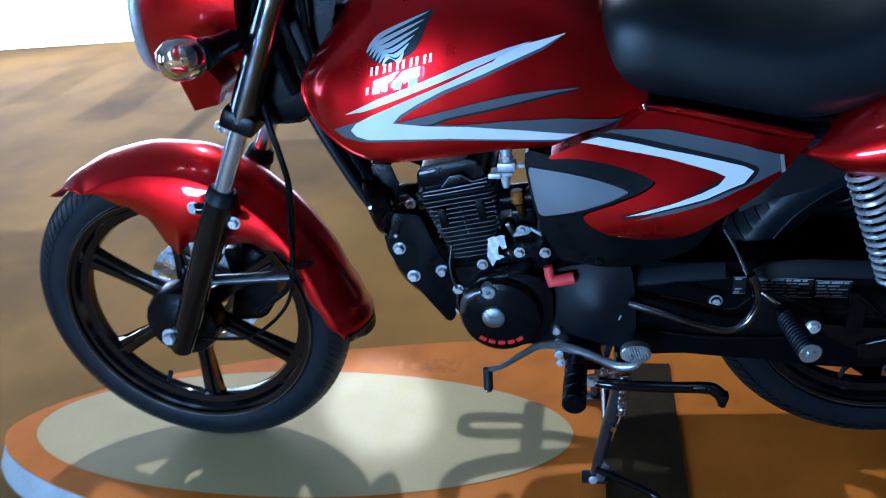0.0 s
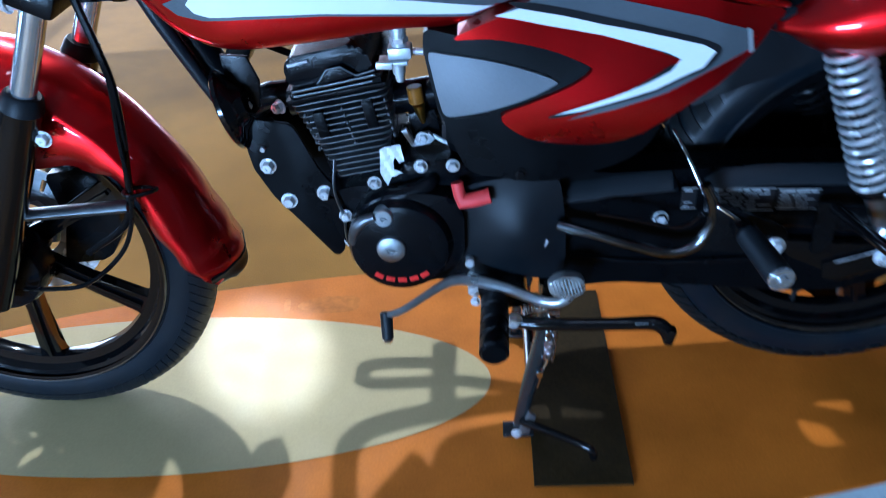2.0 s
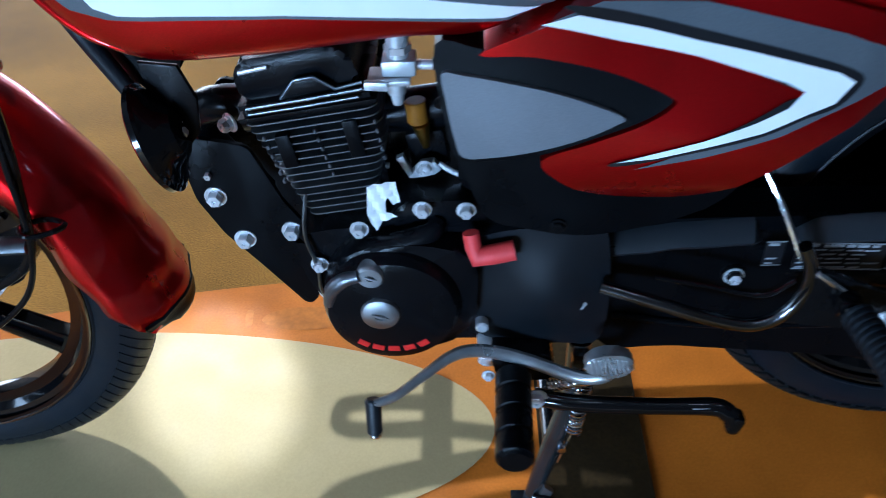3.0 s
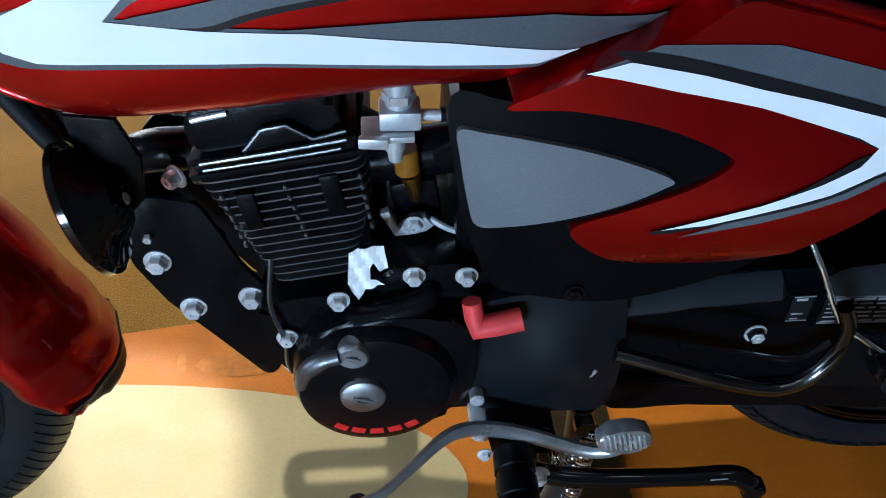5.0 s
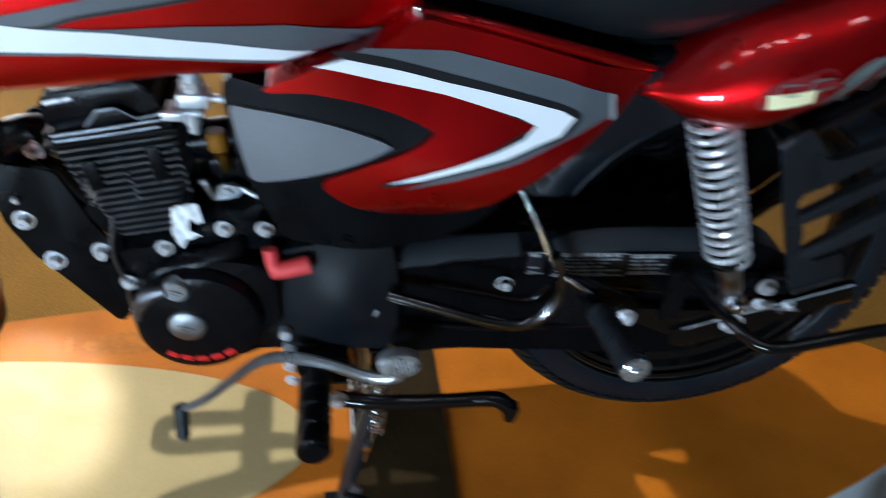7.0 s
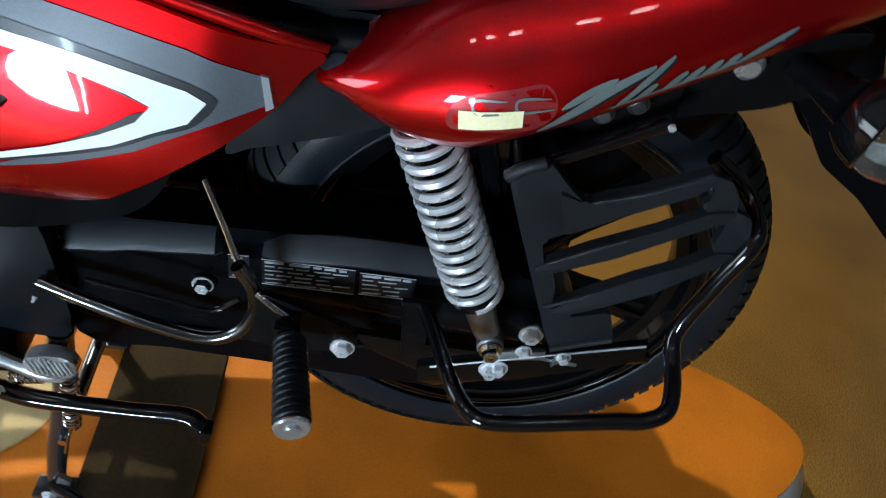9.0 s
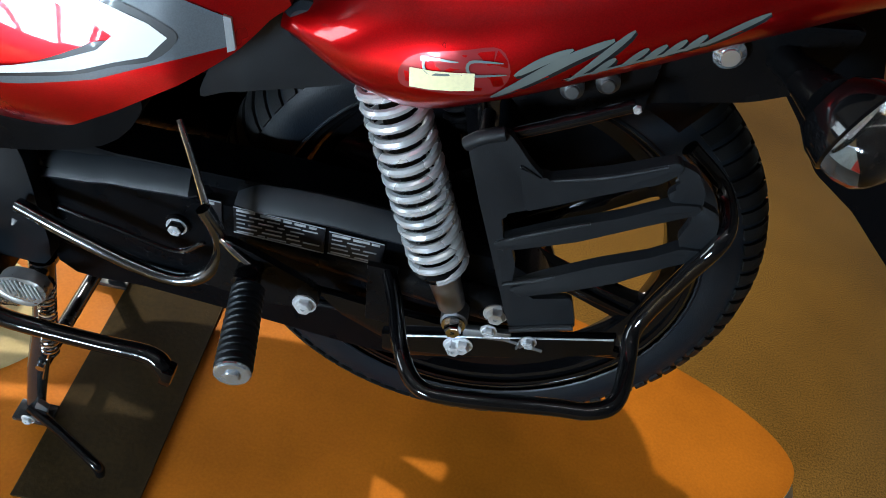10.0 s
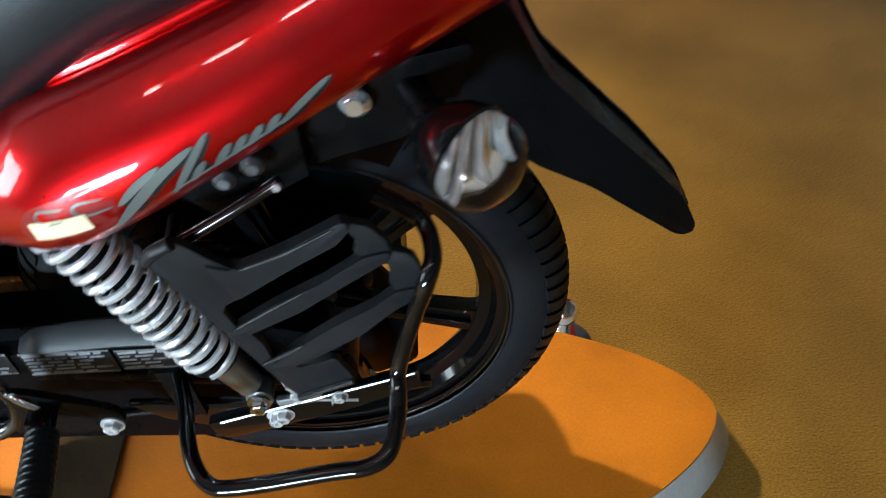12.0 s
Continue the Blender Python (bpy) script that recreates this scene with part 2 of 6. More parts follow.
def lathe(profile, n=48, centre=(0, 0, 0), axis="Y", closed=False, caps=True):
    """Turns (radius, height) pairs round an axis through centre."""
    bm = bmesh.new()
    c = Vector(centre)
    rings = []
    for r, h in profile:
        ring = []
        for j in range(n):
            a = 2 * math.pi * j / n
            u, v = r * math.cos(a), r * math.sin(a)
            q = {"Y": (u, h, v), "Z": (u, v, h), "X": (h, u, v)}[axis]
            ring.append(bm.verts.new(c + Vector(q)))
        rings.append(ring)
    k = len(rings)
    for i in range(k if closed else k - 1):
        a, b = rings[i], rings[(i + 1) % k]
        for j in range(n):
            bm.faces.new((a[j], a[(j + 1) % n], b[(j + 1) % n], b[j]))
    if caps and not closed:
        for ring in (rings[0], rings[-1]):
            if (ring[0].co - ring[n // 2].co).length > 1e-4:
                bm.faces.new(ring)
    bmesh.ops.remove_doubles(bm, verts=bm.verts, dist=1e-5)
    return bm


def rod(p0, p1, r0, r1=None, n=14, bevel=0.0):
    """A cylinder or cone between two points, its end edges eased."""
    p0, p1 = Vector(p0), Vector(p1)
    r1 = r0 if r1 is None else r1
    length = (p1 - p0).length
    b = min(bevel, length * 0.3, r0 * 0.6, r1 * 0.6)
    prof = [(0, 0), (r0 - b, 0), (r0, b), (r1, length - b), (r1 - b, length), (0, length)] if b else [(0, 0), (r0, 0), (r1, length), (0, length)]
    bm = lathe(prof, n, axis="Z")
    bm.transform(Matrix.Translation(p0) @ (p1 - p0).to_track_quat("Z", "Y").to_matrix().to_4x4())
    return bm


def box(size, at, rot=(0, 0, 0), bevel=0.002, seg=2):
    bm = bmesh.new()
    bmesh.ops.create_cube(bm, size=1.0)
    bmesh.ops.scale(bm, vec=size, verts=bm.verts)
    if bevel:
        bmesh.ops.bevel(bm, geom=list(bm.edges), offset=min(bevel, min(size) * 0.45), segments=seg, affect="EDGES", profile=0.6)
    bm.transform(pose(*at, *rot))
    return bm


def rounded(poly, rad, steps=4):
    """A polygon of (x, z) with its corners rounded."""
    out = []
    n = len(poly)
    for i in range(n):
        a, b, c = (Vector(poly[(i + k) % n]) for k in (-1, 0, 1))
        r = min(rad, (a - b).length * 0.45, (c - b).length * 0.45)
        p, q = b + (a - b).normalized() * r, b + (c - b).normalized() * r
        for s in range(steps + 1):
            t = s / steps
            out.append(tuple(p * (1 - t) ** 2 + b * 2 * t * (1 - t) + q * t * t))
    return out


def plate(poly, y0, y1, bevel=0.002, rad=0.0):
    """A flat plate: a polygon of (x, z) between two values of y, edges eased."""
    if rad:
        poly = rounded(poly, rad)
    bm = bmesh.new()
    a = [bm.verts.new((x, y0, z)) for x, z in poly]
    b = [bm.verts.new((x, y1, z)) for x, z in poly]
    n = len(poly)
    f0, f1 = bm.faces.new(a), bm.faces.new(b[::-1])
    for i in range(n):
        bm.faces.new((a[i], a[(i + 1) % n], b[(i + 1) % n], b[i]))
    if bevel:
        bmesh.ops.bevel(bm, geom=list(set(f0.edges) | set(f1.edges)), offset=bevel, segments=2, affect="EDGES", profile=0.6)
    return bm


def hexbolt(at, way, r, h=None, washer=True):
    """A hexagon bolt head on a washer, pointing along way."""
    h = h or r * 0.8
    bms = []
    if washer:
        bms.append(lathe([(0, 0), (r * 1.45, 0), (r * 1.45, r * 0.2), (0, r * 0.2)], 18, axis="Z"))
    bms.append(lathe([(0, r * 0.2), (r * 1.05, r * 0.2), (r * 1.05, h * 0.8), (r * 0.85, h), (r * 0.3, h), (r * 0.25, h * 0.8), (0, h * 0.8)], 6, axis="Z"))
    bm = join(*bms)
    bm.transform(Matrix.Translation(at) @ Vector(way).to_track_quat("Z", "Y").to_matrix().to_4x4())
    return bm


def spring_coil(p0, p1, r, wire, turns, n=7, per=18):
    """A coil spring between two points."""
    p0, p1 = Vector(p0), Vector(p1)
    length = (p1 - p0).length
    pts = [(r * math.cos(2 * math.pi * i / per), r * math.sin(2 * math.pi * i / per), length * i / (turns * per)) for i in range(int(turns * per) + 1)]
    bm = tube(pts, wire, n, curved=False)
    bm.transform(Matrix.Translation(p0) @ (p1 - p0).to_track_quat("Z", "Y").to_matrix().to_4x4())
    return bm


def lerp(table, x):
    """Smooth value from a table of (x, value)."""
    xs = [a for a, _ in table]
    if x <= xs[0]:
        return table[0][1]
    for (a, u), (b, v) in zip(table, table[1:]):
        if x <= b:
            t = (x - a) / (b - a)
            t = t * t * (3 - 2 * t)
            return u + (v - u) * t
    return table[-1][1]


def skin(poly, depth, thick, step=0.008, curved=True):
    """A shaped panel: the polygon of (x, z) cut into a fine net and laid on y = depth(x, z), with its edge turned in by thick."""
    pts = [(p.x, p.y) for p in smooth_path([(x, z, 0) for x, z in poly], 4, True)] if curved else list(poly)
    bm = bmesh.new()
    vs = [bm.verts.new((x, 0, z)) for x, z in pts]
    bm.faces.new(vs)
    x0, x1 = min(p[0] for p in pts), max(p[0] for p in pts)
    z0, z1 = min(p[1] for p in pts), max(p[1] for p in pts)
    for lo, hi, axis in ((x0, x1, 0), (z0, z1, 2)):
        k = int((hi - lo) / step)
        for i in range(1, k):
            co, no = [0, 0, 0], [0, 0, 0]
            co[axis], no[axis] = lo + (hi - lo) * i / k, 1
            bmesh.ops.bisect_plane(bm, geom=list(bm.verts) + list(bm.edges) + list(bm.faces), plane_co=co, plane_no=no, dist=1e-6)
    rim = [e for e in bm.edges if len(e.link_faces) == 1]
    for v in bm.verts:
        v.co.y = depth(v.co.x, v.co.z)
    if thick:
        got = bmesh.ops.extrude_edge_only(bm, edges=rim)
        for v in (g for g in got["geom"] if isinstance(g, bmesh.types.BMVert)):
            v.co.y += thick
    return bm

# ---- the showroom ----
FLOOR = -0.1


def slab(name, size, at, mat, bevel=0.0):
    ob = part(name, box(size, at, bevel=bevel), mat)
    return tagged(ob, kind="structure")


tagged(slab("floor", (11, 8.2, 0.1), (0, 0.2, FLOOR - 0.05), CARPET), "worn brown carpet over the whole showroom floor", "floor")
tagged(slab("ceiling", (11, 8.2, 0.1), (0, 0.2, 3.25), CEIL), "plain off-white ceiling board", "ceiling")
slab("wall_east", (0.15, 8.2, 3.3), (5.45, 0.2, 1.55), PLASTER)
for nm, size, at in (("wall_west_lower", (0.15, 8.2, 0.65), (-5.0, 0.2, 0.225)), ("wall_west_upper", (0.15, 8.2, 0.75), (-5.0, 0.2, 2.825)),
                     ("wall_west_end", (0.15, 2.1, 1.9), (-5.0, -2.85, 1.5)), ("wall_west_end", (0.15, 4.3, 1.9), (-5.0, 2.15, 1.5))):
    slab(nm, size, at, PLASTER)
# glazed door in the south wall and a glazed front in the north wall
for nm, size, at in (("wall_south_lower", (11, 0.15, 0.45), (0, -3.85, 0.125)), ("wall_south_upper", (11, 0.15, 2.25), (0, -3.85, 2.075)),
                     ("wall_south_end", (3.7, 0.15, 0.6), (-3.15, -3.85, 0.65)), ("wall_south_end", (5.55, 0.15, 0.6), (2.675, -3.85, 0.65))):
    slab(nm, size, at, PLASTER)
for nm, size, at in (("wall_north_right", (4.75, 0.15, 3.3), (3.075, 4.15, 1.55)), ("wall_north_head", (1.8, 0.15, 1.0), (-0.2, 4.15, 2.7))):
    slab(nm, size, at, PLASTER)

day = part("backdrop", join(box((22, 0.02, 8), (-5.0, 11.0, -3.6), bevel=0)), DAYLIGHT)
tagged(day, "overexposed pale street outside the glazed front", "backdrop", kind="structure")

door = tagged(new("door_1"), "bright glazed showroom door in an aluminium frame", "door", kind="structure")
for x, h in ((-4.88, 3.28), (-3.62, 3.28), (-1.14, 3.28), (0.66, 2.3)):
    part("door_post", box((0.09, 0.09, h), (x, 4.12, FLOOR + h / 2), bevel=0.004), FRAME_ALU, door)
# unseen floating boards, added to throw bars of shade on the carpet
for x, h in ((-2.45, 1.3), (-1.78, 1.7)):
    part("bar_shade_board", box((0.3, 0.05, h - 0.5), (x, 4.12, FLOOR + 0.25 + h / 2), bevel=0.004), FRAME_ALU, door)
part("door_head", box((1.8, 0.09, 0.08), (-0.2, 4.12, 2.16), bevel=0.004), FRAME_ALU, door)

win = tagged(new("window_1"), "window with aluminium mullions in the wall behind", "window", kind="structure")
for x in (-1.27, -0.9, -0.5, -0.13):
    part("mullion", box((0.05, 0.07, 0.6), (x, -3.7, 0.65), bevel=0.004), FRAME_ALU, win)
for z in (0.375, 0.925):
    part("window_sill" if z < 1 else "window_head", box((1.2, 0.12, 0.05), (-0.7, -3.85, z), bevel=0.004), FRAME_ALU, win)

shop = tagged(new("window_2"), "bright shop window with aluminium mullions", "window", kind="structure")
for y in (-1.78, -1.2, -0.6, -0.02):
    part("mullion", box((0.07, 0.05, 1.9), (-5.0, y, 1.5), bevel=0.004), FRAME_ALU, shop)
part("window_head", box((0.12, 1.8, 0.05), (-5.0, -0.9, 2.43), bevel=0.004), FRAME_ALU, shop)
part("window_sill", box((0.12, 1.8, 0.05), (-5.0, -0.9, 0.57), bevel=0.004), FRAME_ALU, shop)

# ceiling lights
for x, y in ROW:
    lamp = thing("ceiling_light", "small oblong white light fixed under the ceiling", "lamp", "ceiling lights")
    part("housing", box((0.28, 0.17, 0.1), (x, y, 3.15), bevel=0.01), FRAME_ALU, lamp)
    part("diffuser", box((0.2, 0.025, 0.014), (x, y + 0.062, 3.098), bevel=0.004), TUBE_GLOW, lamp)
    part("diffuser", box((0.2, 0.025, 0.014), (x, y - 0.062, 3.098), bevel=0.004), TUBE_GLOW, lamp)
for eye, aim in ((KEY, (0.12, 0.1, 0.0)), (ACCENT, (0.34, 0.105, 0.0))):
    spot = thing("ceiling_spotlight", "small black spotlight on a ceiling bracket", "lamp", "ceiling spotlights")
    part("bracket", rod((eye[0], eye[1] + 0.08, 3.2), (eye[0], eye[1] + 0.06, 3.08), 0.012), BLACK_SATIN, spot)
    bm = lathe([(0.03, 0.12), (0.045, 0.1), (0.05, 0.03), (0.062, 0.0), (0.058, 0.0), (0.046, 0.03), (0.03, 0.06)], 24, axis="Z")
    bm.transform(look(eye, aim) @ pose(0, 0, 0.005))
    part("can", bm, BLACK_SATIN, spot)

# ---- the display platform ----
PC, PA, PB, PN, PT = (0.68, 0.012), 1.2, 0.338, 1.78, radians(1.6)


def outline(grow=0.0, n=144):
    out = []
    for i in range(n):
        a = 2 * math.pi * i / n
        c, s = math.cos(a), math.sin(a)
        u = math.copysign(abs(c) ** (2 / PN), c) * PA
        v = math.copysign(abs(s) ** (2 / PN), s) * PB
        k = Vector((u / PA ** 2, v / PB ** 2))
        k = k.normalized() if k.length > 0 else k
        u, v = u + k.x * grow, v + k.y * grow
        out.append((PC[0] + u * math.cos(PT) - v * math.sin(PT), PC[1] + u * math.sin(PT) + v * math.cos(PT)))
    return out


def band(rings):
    """Faces between rings of (outline, z)."""
    bm = bmesh.new()
    rows = [[bm.verts.new((x, y, z)) for x, y in pts] for pts, z in rings]
    for a, b in zip(rows, rows[1:]):
        for i in range(len(a)):
            bm.faces.new((a[i], a[(i + 1) % len(a)], b[(i + 1) % len(a)], b[i]))
    return bm


plat = thing("display_platform", "low boat-shaped platform with orange laminate top and silver edge", "platform")
bm = bmesh.new()
bm.faces.new([bm.verts.new((x, y, 0.0)) for x, y in outline(-0.001)])
got = bmesh.ops.extrude_face_region(bm, geom=list(bm.faces))
bmesh.ops.translate(bm, vec=(0, 0, -0.03), verts=[g for g in got["geom"] if isinstance(g, bmesh.types.BMVert)])
part("top_board", bm, WOOD_ORANGE, plat)
part("edge_band", band([(outline(-0.004), -0.008), (outline(0.0), -0.004), (outline(0.0015), -0.012), (outline(0.026), -0.06), (outline(0.026), -0.068), (outline(0.02), -0.074), (outline(-0.01), -0.076)]), RIM_SILVER, plat, "dull silver edge band")
part("plinth", band([(outline(-0.05), FLOOR), (outline(-0.05), -0.06), (outline(0.0), -0.07)]), BLACK_SATIN, plat, "recessed black plinth")
bm = bmesh.new()
bm.faces.new([bm.verts.new((0.163 + 0.612 * math.cos(2 * math.pi * i / 96), 0.006 + 0.203 * math.sin(2 * math.pi * i / 96), 0.0012)) for i in range(96)])
part("inlay", bm, CREAM, plat, "cream oval inlay")

# worn patches in the laminate
for pts in ([(0.385, 0.235), (0.42, 0.262), (0.5, 0.262), (0.512, 0.235), (0.5, 0.215), (0.43, 0.212)], [(0.355, 0.255), (0.366, 0.258), (0.37, 0.222), (0.36, 0.22)]):
    bm = bmesh.new()
    bm.faces.new([bm.verts.new((p.x, p.y, 0.0008)) for p in smooth_path([(x, y, 0) for x, y in pts], 5, True)])
    part("worn_patch", bm, WORN, plat)

mat = thing("rubber_mat", "black ribbed rubber mat strip under the stand", "mat")
bm = bmesh.new()
prof = []
for i in range(38):
    prof += [(i * 0.004, 0.004), (i * 0.004 + 0.002, 0.0046)]
rows = []
for y in (-0.232, 0.25):
    rows.append([bm.verts.new((0.838 + x, y, z)) for x, z in prof])
for a, b, c, d in zip(rows[0], rows[0][1:], rows[1][1:], rows[1]):
    bm.faces.new((a, b, c, d))
got = bmesh.ops.extrude_edge_only(bm, edges=[e for e in bm.edges if len(e.link_faces) == 1])
for v in (g for g in got["geom"] if isinstance(g, bmesh.types.BMVert)):
    v.co.z = 0.0006
part("ribbed_sheet", bm, MAT, mat)

# ---- the motorcycle ----
bike = thing("motorcycle", "red commuter motorcycle with white stripe decals on its centre stand", "motorcycle")
RAKE = Vector((0.447, 0, 0.894))


def mirror(bm):
    """The mesh with its mirror image across the bike's middle plane."""
    other = bm.copy()
    bmesh.ops.scale(other, vec=(1, -1, 1), verts=other.verts)
    return join(bm, other)


# -- wheels --
def tyre_profile(R, w):
    """Cross-section of a tyre, from one bead over the tread to the other."""
    out = []
    for i in range(17):
        a = radians(-118 + 236 * i / 16)
        out.append((R - 0.046 + 0.046 * math.cos(a), w * math.sin(a) * 1.0))
    return out


def wheel(name, cx, cz, R, w, label, start, y0=0.0):
    hub_c = (cx, y0, cz)
    wh = part(name, lathe([(0.0, -0.055), (0.03, -0.055), (0.042, -0.045), (0.045, -0.02), (0.04, 0.0), (0.045, 0.02), (0.042, 0.045), (0.03, 0.055), (0.0, 0.055)], 32, hub_c),
              BLACK_SATIN, bike, label)
    ty = part("tyre", lathe(tyre_profile(R, w), 96, hub_c, caps=False), RUBBER, wh)
    # tread blocks laid over the crown and both shoulders, staggered from side to side
    bms = []
    lean = cx < 0.5
    count, fill, skew, proud = (108, 0.74, 0.1, 0.0012) if lean else (80, 0.66, 0.07, 0.0036)
    step = 2 * math.pi / count
    for i in range(count):
        for s in (-1, 1):
            a0 = i * step + (0.5 * step if s > 0 else 0.0)
            bm = bmesh.new()
            grid = []
            for b in ((10, 28, 46, 62, 76) if lean else (4, 20, 38, 54, 66)):
                c, q = math.cos(radians(b)), math.sin(radians(b))
                row = []
                for edge in (0.0, fill * step):
                    a = a0 + edge + skew * (b - 40) / 66
                    for off in (-0.004, proud):
                        rr = R - 0.046 + (0.046 + off) * c
                        row.append(bm.verts.new((cx + rr * math.cos(a), y0 + s * (w + off) * q, cz + rr * math.sin(a))))
                grid.append(row)
            for p, q in zip(grid, grid[1:]):
                for u, v in ((1, 3), (3, 2), (2, 0), (0, 1)):
                    bm.faces.new((p[u], p[v], q[v], q[u]))
            for p in (grid[0], grid[-1]):
                bm.faces.new((p[0], p[1], p[3], p[2]))
            bms.append(bm)
    part("tread", join(*bms), RUBBER if lean else TREAD, ty)
    part("bead_line", join(*[lathe([(R - 0.066, s * w * 0.93), (R - 0.068, s * (w * 0.93 + 0.0015)), (R - 0.07, s * w * 0.93)], 72, hub_c, caps=False) for s in (-1, 1)]), RUBBER, ty)
    part("rim", lathe([(R - 0.078, -0.036), (R - 0.07, -0.038), (R - 0.068, -0.032), (R - 0.084, -0.026), (R - 0.09, -0.015), (R - 0.104, -0.012), (R - 0.107, 0.0), (R - 0.104, 0.012),
                       (R - 0.09, 0.015), (R - 0.084, 0.026), (R - 0.068, 0.032), (R - 0.07, 0.038), (R - 0.078, 0.036)], 96, hub_c, caps=False), BLACK_GLOSS, wh)
    # chrome rings added in place of the highlight lines along the black rim
    part("rim_glint", join(*[lathe([(R - 0.0695, q * 0.0372), (R - 0.071, q * 0.0392), (R - 0.0735, q * 0.0385), (R - 0.0725, q * 0.0365)], 96, hub_c, closed=True) for q in (-1, 1)]), DARK_CHROME, wh)
    # six cast spokes with a raised rib
    length = R - 0.104
    web = plate([(0.035, -0.02), (length * 0.55, -0.0125), (length * 0.88, -0.013), (length + 0.004, -0.024), (length + 0.004, 0.024), (length * 0.88, 0.013), (length * 0.55, 0.0125), (0.035, 0.02)], -0.011, 0.011, 0.004)
    rib = plate([(0.03, -0.007), (length - 0.004, -0.004), (length - 0.004, 0.004), (0.03, 0.007)], -0.018, 0.018, 0.003)
    sp = part("spoke", join(web, rib), BLACK_GLOSS, wh)
    for k in range(6):
        m = Matrix.Translation(hub_c) @ Matrix.Rotation(radians(-(start + 60 * k)), 4, "Y")
        if k == 0:
            sp.matrix_basis = m
        else:
            again(sp, m, wh)
    a = radians(start - 28)
    v0 = Vector((cx + (R - 0.105) * math.cos(a), y0 - 0.004, cz + (R - 0.105) * math.sin(a)))
    inward = Vector((-math.cos(a), 0, -math.sin(a)))
    part("valve", join(rod(v0, v0 + inward * 0.022, 0.0045), rod(v0 + inward * 0.02, v0 + inward * 0.036 + Vector((0, -0.008, 0)), 0.0055, bevel=0.001)), RUBBER, wh)
    return wh


FW, RW, R = (0.021, 0.323), (1.338, 0.334), 0.325
fwheel = wheel("front_wheel", FW[0], FW[1], R, 0.037, "black cast wheel with a road tyre", -92)
part("brake_drum", lathe([(0.0, -0.075), (0.03, -0.075), (0.05, -0.068), (0.07, -0.066), (0.075, -0.055), (0.075, -0.02), (0.06, -0.015)], 40, (FW[0], 0, FW[1])), ENGINE_BLACK, fwheel)
bms = []
for i in range(18):
    a0, a1 = radians(i * 20), radians(i * 20 + 15)
    rr = (0.078, 0.108)
    bms.append(plate([(FW[0] + rr[0] * math.cos(a0), FW[1] + rr[0] * math.sin(a0)), (FW[0] + rr[1] * math.cos(a0), FW[1] + rr[1] * math.sin(a0)),
                      (FW[0] + rr[1] * math.cos(a1), FW[1] + rr[1] * math.sin(a1)), (FW[0] + rr[0] * math.cos(a1), FW[1] + rr[0] * math.sin(a1))], 0.058, 0.062, 0))
bms.append(lathe([(0.106, 0.058), (0.12, 0.058), (0.12, 0.062), (0.106, 0.062)], 60, (FW[0], 0, FW[1]), closed=True))
bms.append(lathe([(0.05, 0.058), (0.08, 0.058), (0.08, 0.062), (0.05, 0.062)], 60, (FW[0], 0, FW[1]), closed=True))
part("brake_disc", join(*bms), STEEL, fwheel)
part("axle_nut", join(rod((FW[0], -0.062, FW[1]), (FW[0], -0.118, FW[1]), 0.008), hexbolt((FW[0], -0.108, FW[1]), (0, -1, 0), 0.0125, 0.016)), STEEL, fwheel)
RY = 0.042
rwheel = wheel("rear_wheel", RW[0], RW[1], 0.313, 0.047, "black cast wheel with a knobbed road tyre", -78, RY)
part("brake_drum", lathe([(0.0, 0.07), (0.05, 0.07), (0.078, 0.062), (0.082, 0.03), (0.07, 0.02)], 40, (RW[0], RY, RW[1])), ENGINE_BLACK, rwheel)
part("axle_nut", hexbolt((1.322, -0.12, 0.327), (0, -1, 0), 0.008, 0.012), STEEL, rwheel)

# -- front fork --
ax = Vector((0.036, 0, 0.304))
fork = part("fork", mirror(tube([ax + RAKE * -0.02 + Vector((0, -0.096, 0)), ax + RAKE * 0.05 + Vector((0, -0.097, 0)), ax + RAKE * 0.2 + Vector((0, -0.097, 0)), ax + RAKE * 0.342 + Vector((0, -0.097, 0))],
                                (0.021, 0.025, 0.0255, 0.027), 20, curved=False)), BLACK_GLOSS, bike, "black lower fork legs")
for s in (-1, 1):
    o = Vector((0, 0.097 * s, 0))
    part("stanchion", rod(ax + RAKE * 0.33 + o, ax + RAKE * 0.54 + o, 0.0165, n=24), HARD_CHROME, fork)
    part("dust_seal", rod(ax + RAKE * 0.332 + o, ax + RAKE * 0.357 + o, 0.0285, 0.025, n=24, bevel=0.003), RUBBER, fork)
    part("upper_cover", rod(ax + RAKE * 0.492 + o, ax + RAKE * 0.76 + o, 0.0235, n=24, bevel=0.003), DARK_CHROME, fork)
    part("fender_lug", join(rod(ax + RAKE * 0.32 + o + Vector((-0.046, 0, 0.0)), ax + RAKE * 0.31 + o, 0.011, bevel=0.002), rod(ax + RAKE * 0.28 + o, ax + RAKE * 0.283 + o + Vector((0.037, 0, 0.002)), 0.01, bevel=0.002)), BLACK_GLOSS, fork)
    for dx in (-0.046, 0.037):
        q = ax + RAKE * (0.32 if dx < 0 else 0.285) + o + Vector((dx, s * 0.002, 0))
        part("fender_bolt", hexbolt(q, (0, s, 0), 0.0085, 0.009), STEEL, fork)
    q = ax + RAKE * 0.495 + o + Vector((-0.03, s * 0.012, -0.005))
    part("clamp_bolt", join(rod(q, q + Vector((0.03, 0, 0)), 0.008), hexbolt(q, (-1, 0, 0), 0.0085, 0.01)), STEEL, fork)
